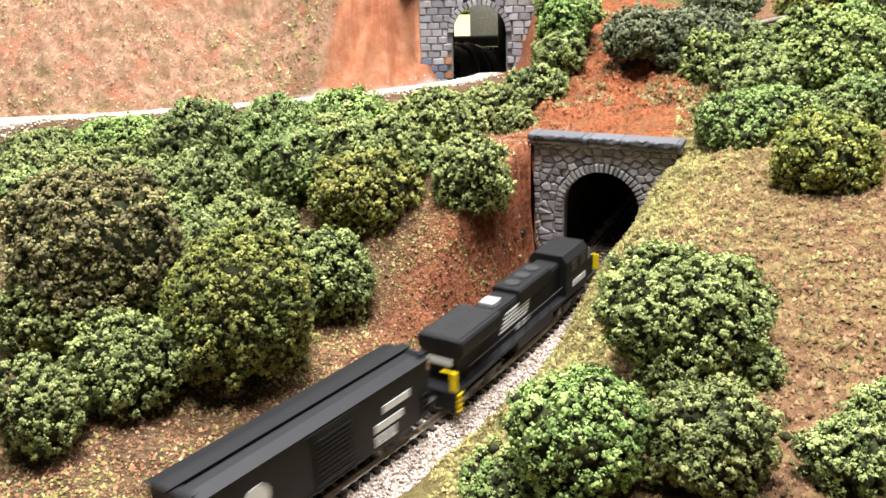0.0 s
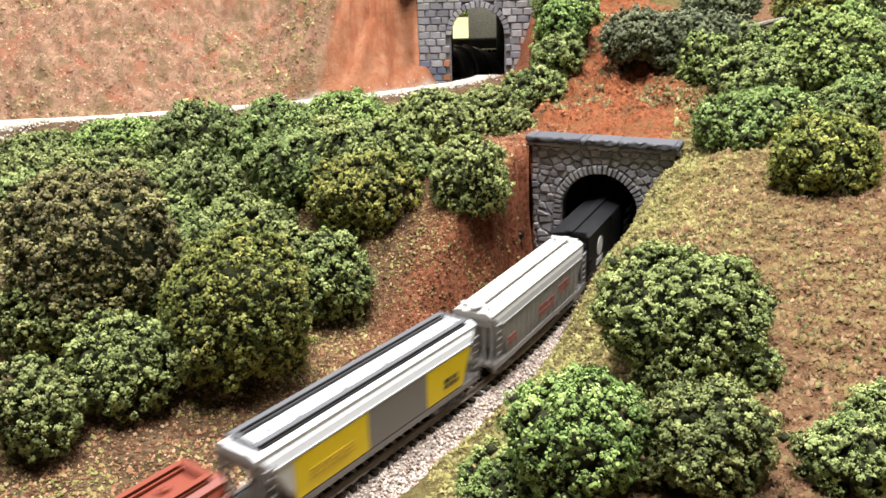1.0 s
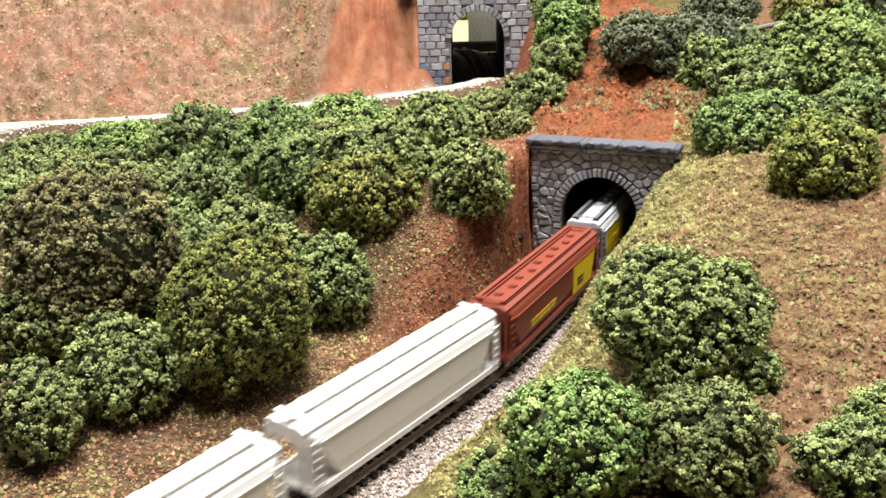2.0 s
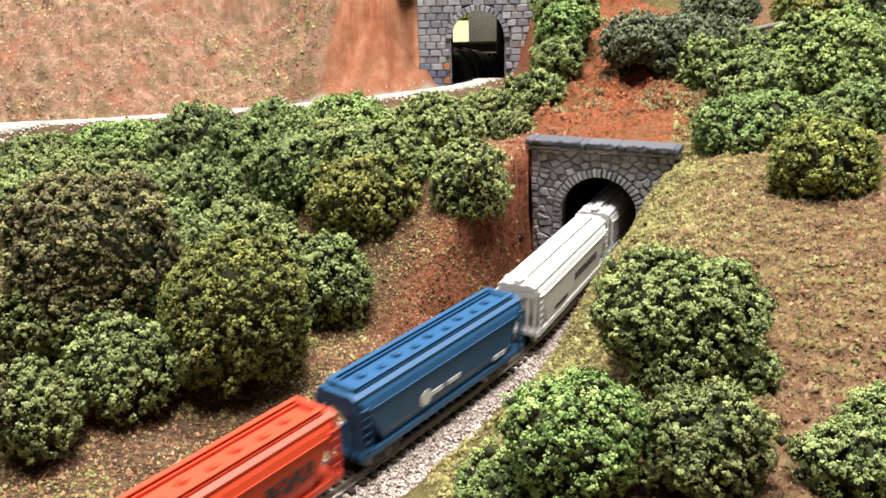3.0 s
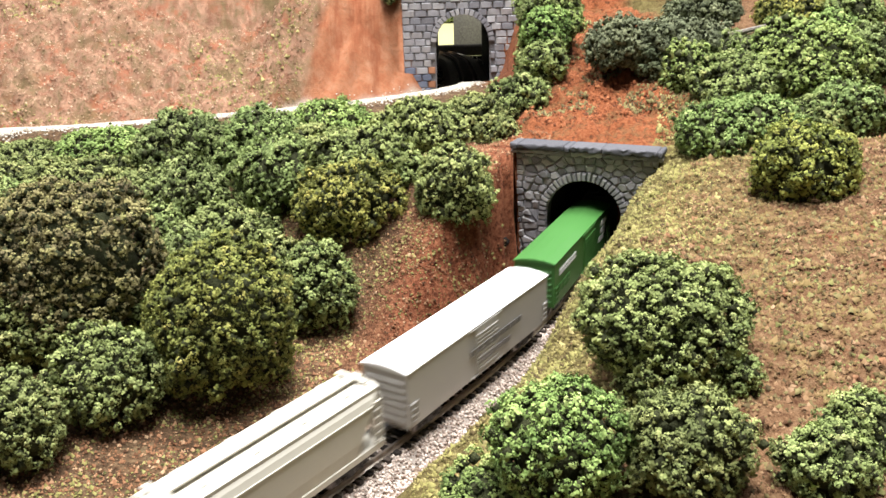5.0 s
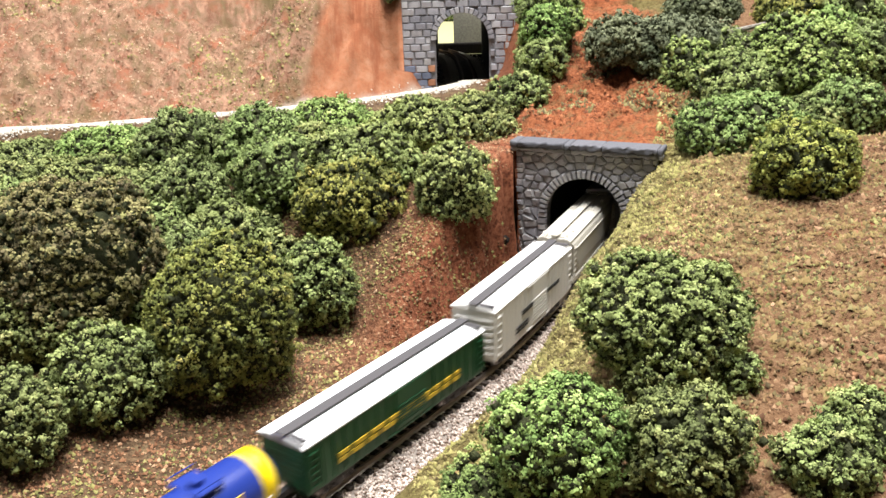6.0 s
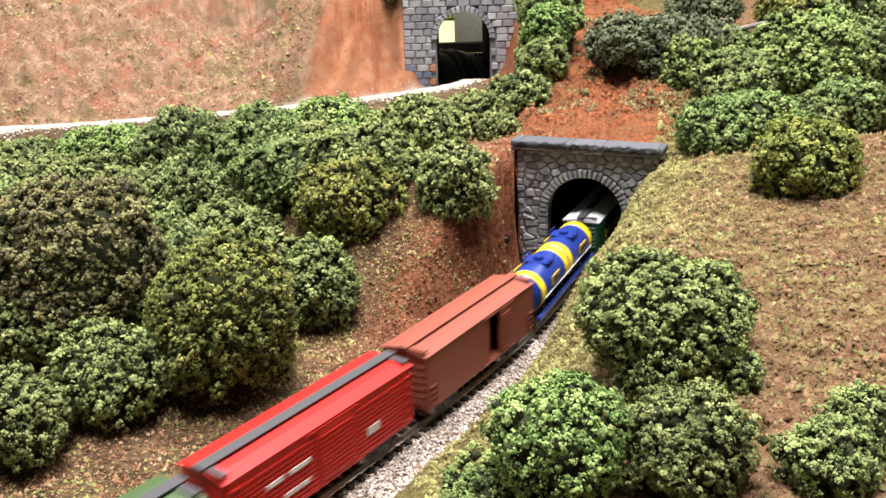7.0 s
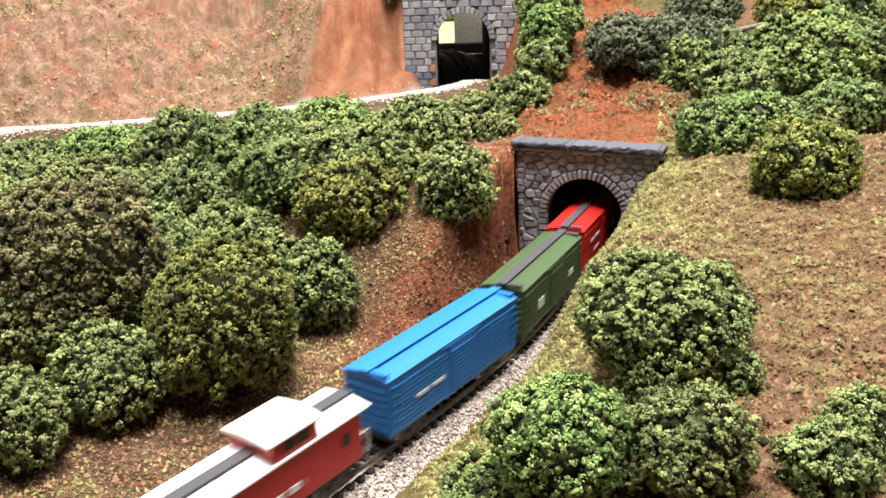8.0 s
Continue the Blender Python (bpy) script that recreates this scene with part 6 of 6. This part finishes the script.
    green = painted("cascade_green_paint", (0.052, 0.165, 0.036), 0.42, 0.05)
    c = boxcar(0.0985, green, "bright green boxcar with white angular emblem", ribs="none", door=(-0.002, 0.0165))
    for sx in both:
        for y, z, w in ((0.0265, 0.0128, 0.009), (0.0300, 0.0168, 0.0075), (0.0300, 0.0208, 0.0105)):
            side_plate("emblem", sx, y, y + w, z, z + 0.0026, LETTER, c, skew=-0.0015)
        side_plate("emblem", sx, 0.0360, 0.0386, 0.0150, 0.0230, LETTER, c)
        bars(c, sx, -0.042, -0.016, 0.0195, 0.0228, 2, 7, LETTER, W, 91)
        bars(c, sx, -0.042, -0.026, 0.0110, 0.0160, 3, 3, green, W, 92)
    train.append((c, -1.191, 0.0985))
    silver2 = painted("pale_aluminium_paint", (0.42, 0.40, 0.375), 0.4, 0.06)
    c = boxcar(0.102, silver2, "pale grey boxcar with white roof and faded lettering", roof=painted("white_roof_paint", (0.80, 0.79, 0.77), 0.4, 0.04), ribs="none", door=(-0.008, 0.008))
    for sx in both:
        bars(c, sx, -0.012, 0.026, 0.0165, 0.0198, 1, 8, painted("grey_lettering", (0.16, 0.15, 0.14), 0.5, 0.05), W + 0.0006, 101)
        bars(c, sx, -0.006, 0.018, 0.0118, 0.0145, 1, 7, mid, W + 0.0006, 102)
    train.append((c, -1.3015, 0.102))
    cream = painted("cream_paint", (0.52, 0.49, 0.42), 0.45, 0.08)
    c = hopper(0.081, cream, "cream-grey short covered hopper", style="trough", top=0.0287)
    train.append((c, -1.4135, 0.081))
    white = painted("white_paint", (0.70, 0.67, 0.62), 0.42, 0.06)
    c = boxcar(0.0805, white, "white refrigerator car with dark running board", roof=painted("white_reefer_roof", (0.80, 0.78, 0.75), 0.4, 0.05), walk_mat=WALK, ribs="post", name="refrigerator_car")
    for sx in both:
        bars(c, sx, -0.016, -0.004, 0.0165, 0.0192, 1, 3, INK, W + 0.0004, 111)
        bars(c, sx, 0.010, 0.024, 0.0165, 0.0188, 1, 4, INK, W + 0.0004, 112)
        bars(c, sx, -0.022, -0.010, 0.0105, 0.0135, 2, 4, INK, W + 0.0004, 113)
    train.append((c, -1.501, 0.0805))
    dark_green = painted("dark_green_paint", (0.008, 0.062, 0.022), 0.42, 0.04)
    c = boxcar(0.094, dark_green, "dark green low car with white roof and yellow lettering", top=0.0240, roof=painted("bright_roof_white", (0.80, 0.80, 0.79), 0.35, 0.06), walk_mat=WALK, ribs="post", name="covered_gondola")
    for sx in both:
        bars(c, sx, -0.034, 0.030, 0.0110, 0.0150, 2, 9, GOLD, W + 0.0004, 121)
    train.append((c, -1.588, 0.094))
    train.append((tank_car(), -1.688, 0.088))
    brown = painted("boxcar_red_paint", (0.235, 0.060, 0.036), 0.5, 0.06)
    c = boxcar(0.077, brown, "boxcar-red boxcar with its side door slid open", walk_mat=brown, ribs="none", door=(0.0030, 0.0110), door_open=True)
    train.append((c, -1.7815, 0.077))
    c = boxcar(0.0785, painted("signal_red_paint", (0.50, 0.016, 0.012), 0.4, 0.04), "signal red boxcar with ribbed sides and grey running board", walk_mat=WALK, ribs="board")
    for sx in both:
        bars(c, sx, -0.026, -0.008, 0.0178, 0.0198, 1, 2, LETTER, W + 0.0003, 131)
        bars(c, sx, -0.020, -0.010, 0.0115, 0.0135, 1, 3, LETTER, W + 0.0003, 132)
        bars(c, sx, 0.016, 0.022, 0.0130, 0.0170, 1, 2, LETTER, W + 0.0003, 133)
    train.append((c, -1.8655, 0.0785))
    c = boxcar(0.073, painted("olive_green_paint", (0.056, 0.088, 0.032), 0.45, 0.05), "olive green boxcar with ribbed sides and grey running board", walk_mat=WALK, ribs="board")
    for sx in both:
        side_plate("placard", sx, -0.021, -0.014, 0.0130, 0.0170, LETTER, c, x=W + 0.0004)
        bars(c, sx, 0.018, 0.024, 0.0140, 0.0170, 2, 2, LETTER, W + 0.0003, 141)
    train.append((c, -1.951, 0.073))
    sky = painted("sky_blue_paint", (0.022, 0.170, 0.47), 0.4, 0.04)
    c = boxcar(0.0805, sky, "sky blue boxcar with ribbed sides and blue running board", walk_mat=sky, ribs="board")
    for sx in both:
        bars(c, sx, -0.026, -0.010, 0.0150, 0.0168, 1, 2, LETTER, W + 0.0003, 151)
    train.append((c, -2.0305, 0.0805))
    train.append((caboose(), -2.119, 0.076))


make_up_train()


def motions():
    """The train rolls along the curve at a steady pace into the tunnel."""
    for thing, front, length in train:
        rows = []
        for i in range(33):
            t = i * 0.25
            (x, y), h = track_at(front - length / 2 + SPEED * t)
            rows.append((t, pose(x, y, 0, 0, 0, -math.degrees(h))))
        walk(thing, rows)


motions()
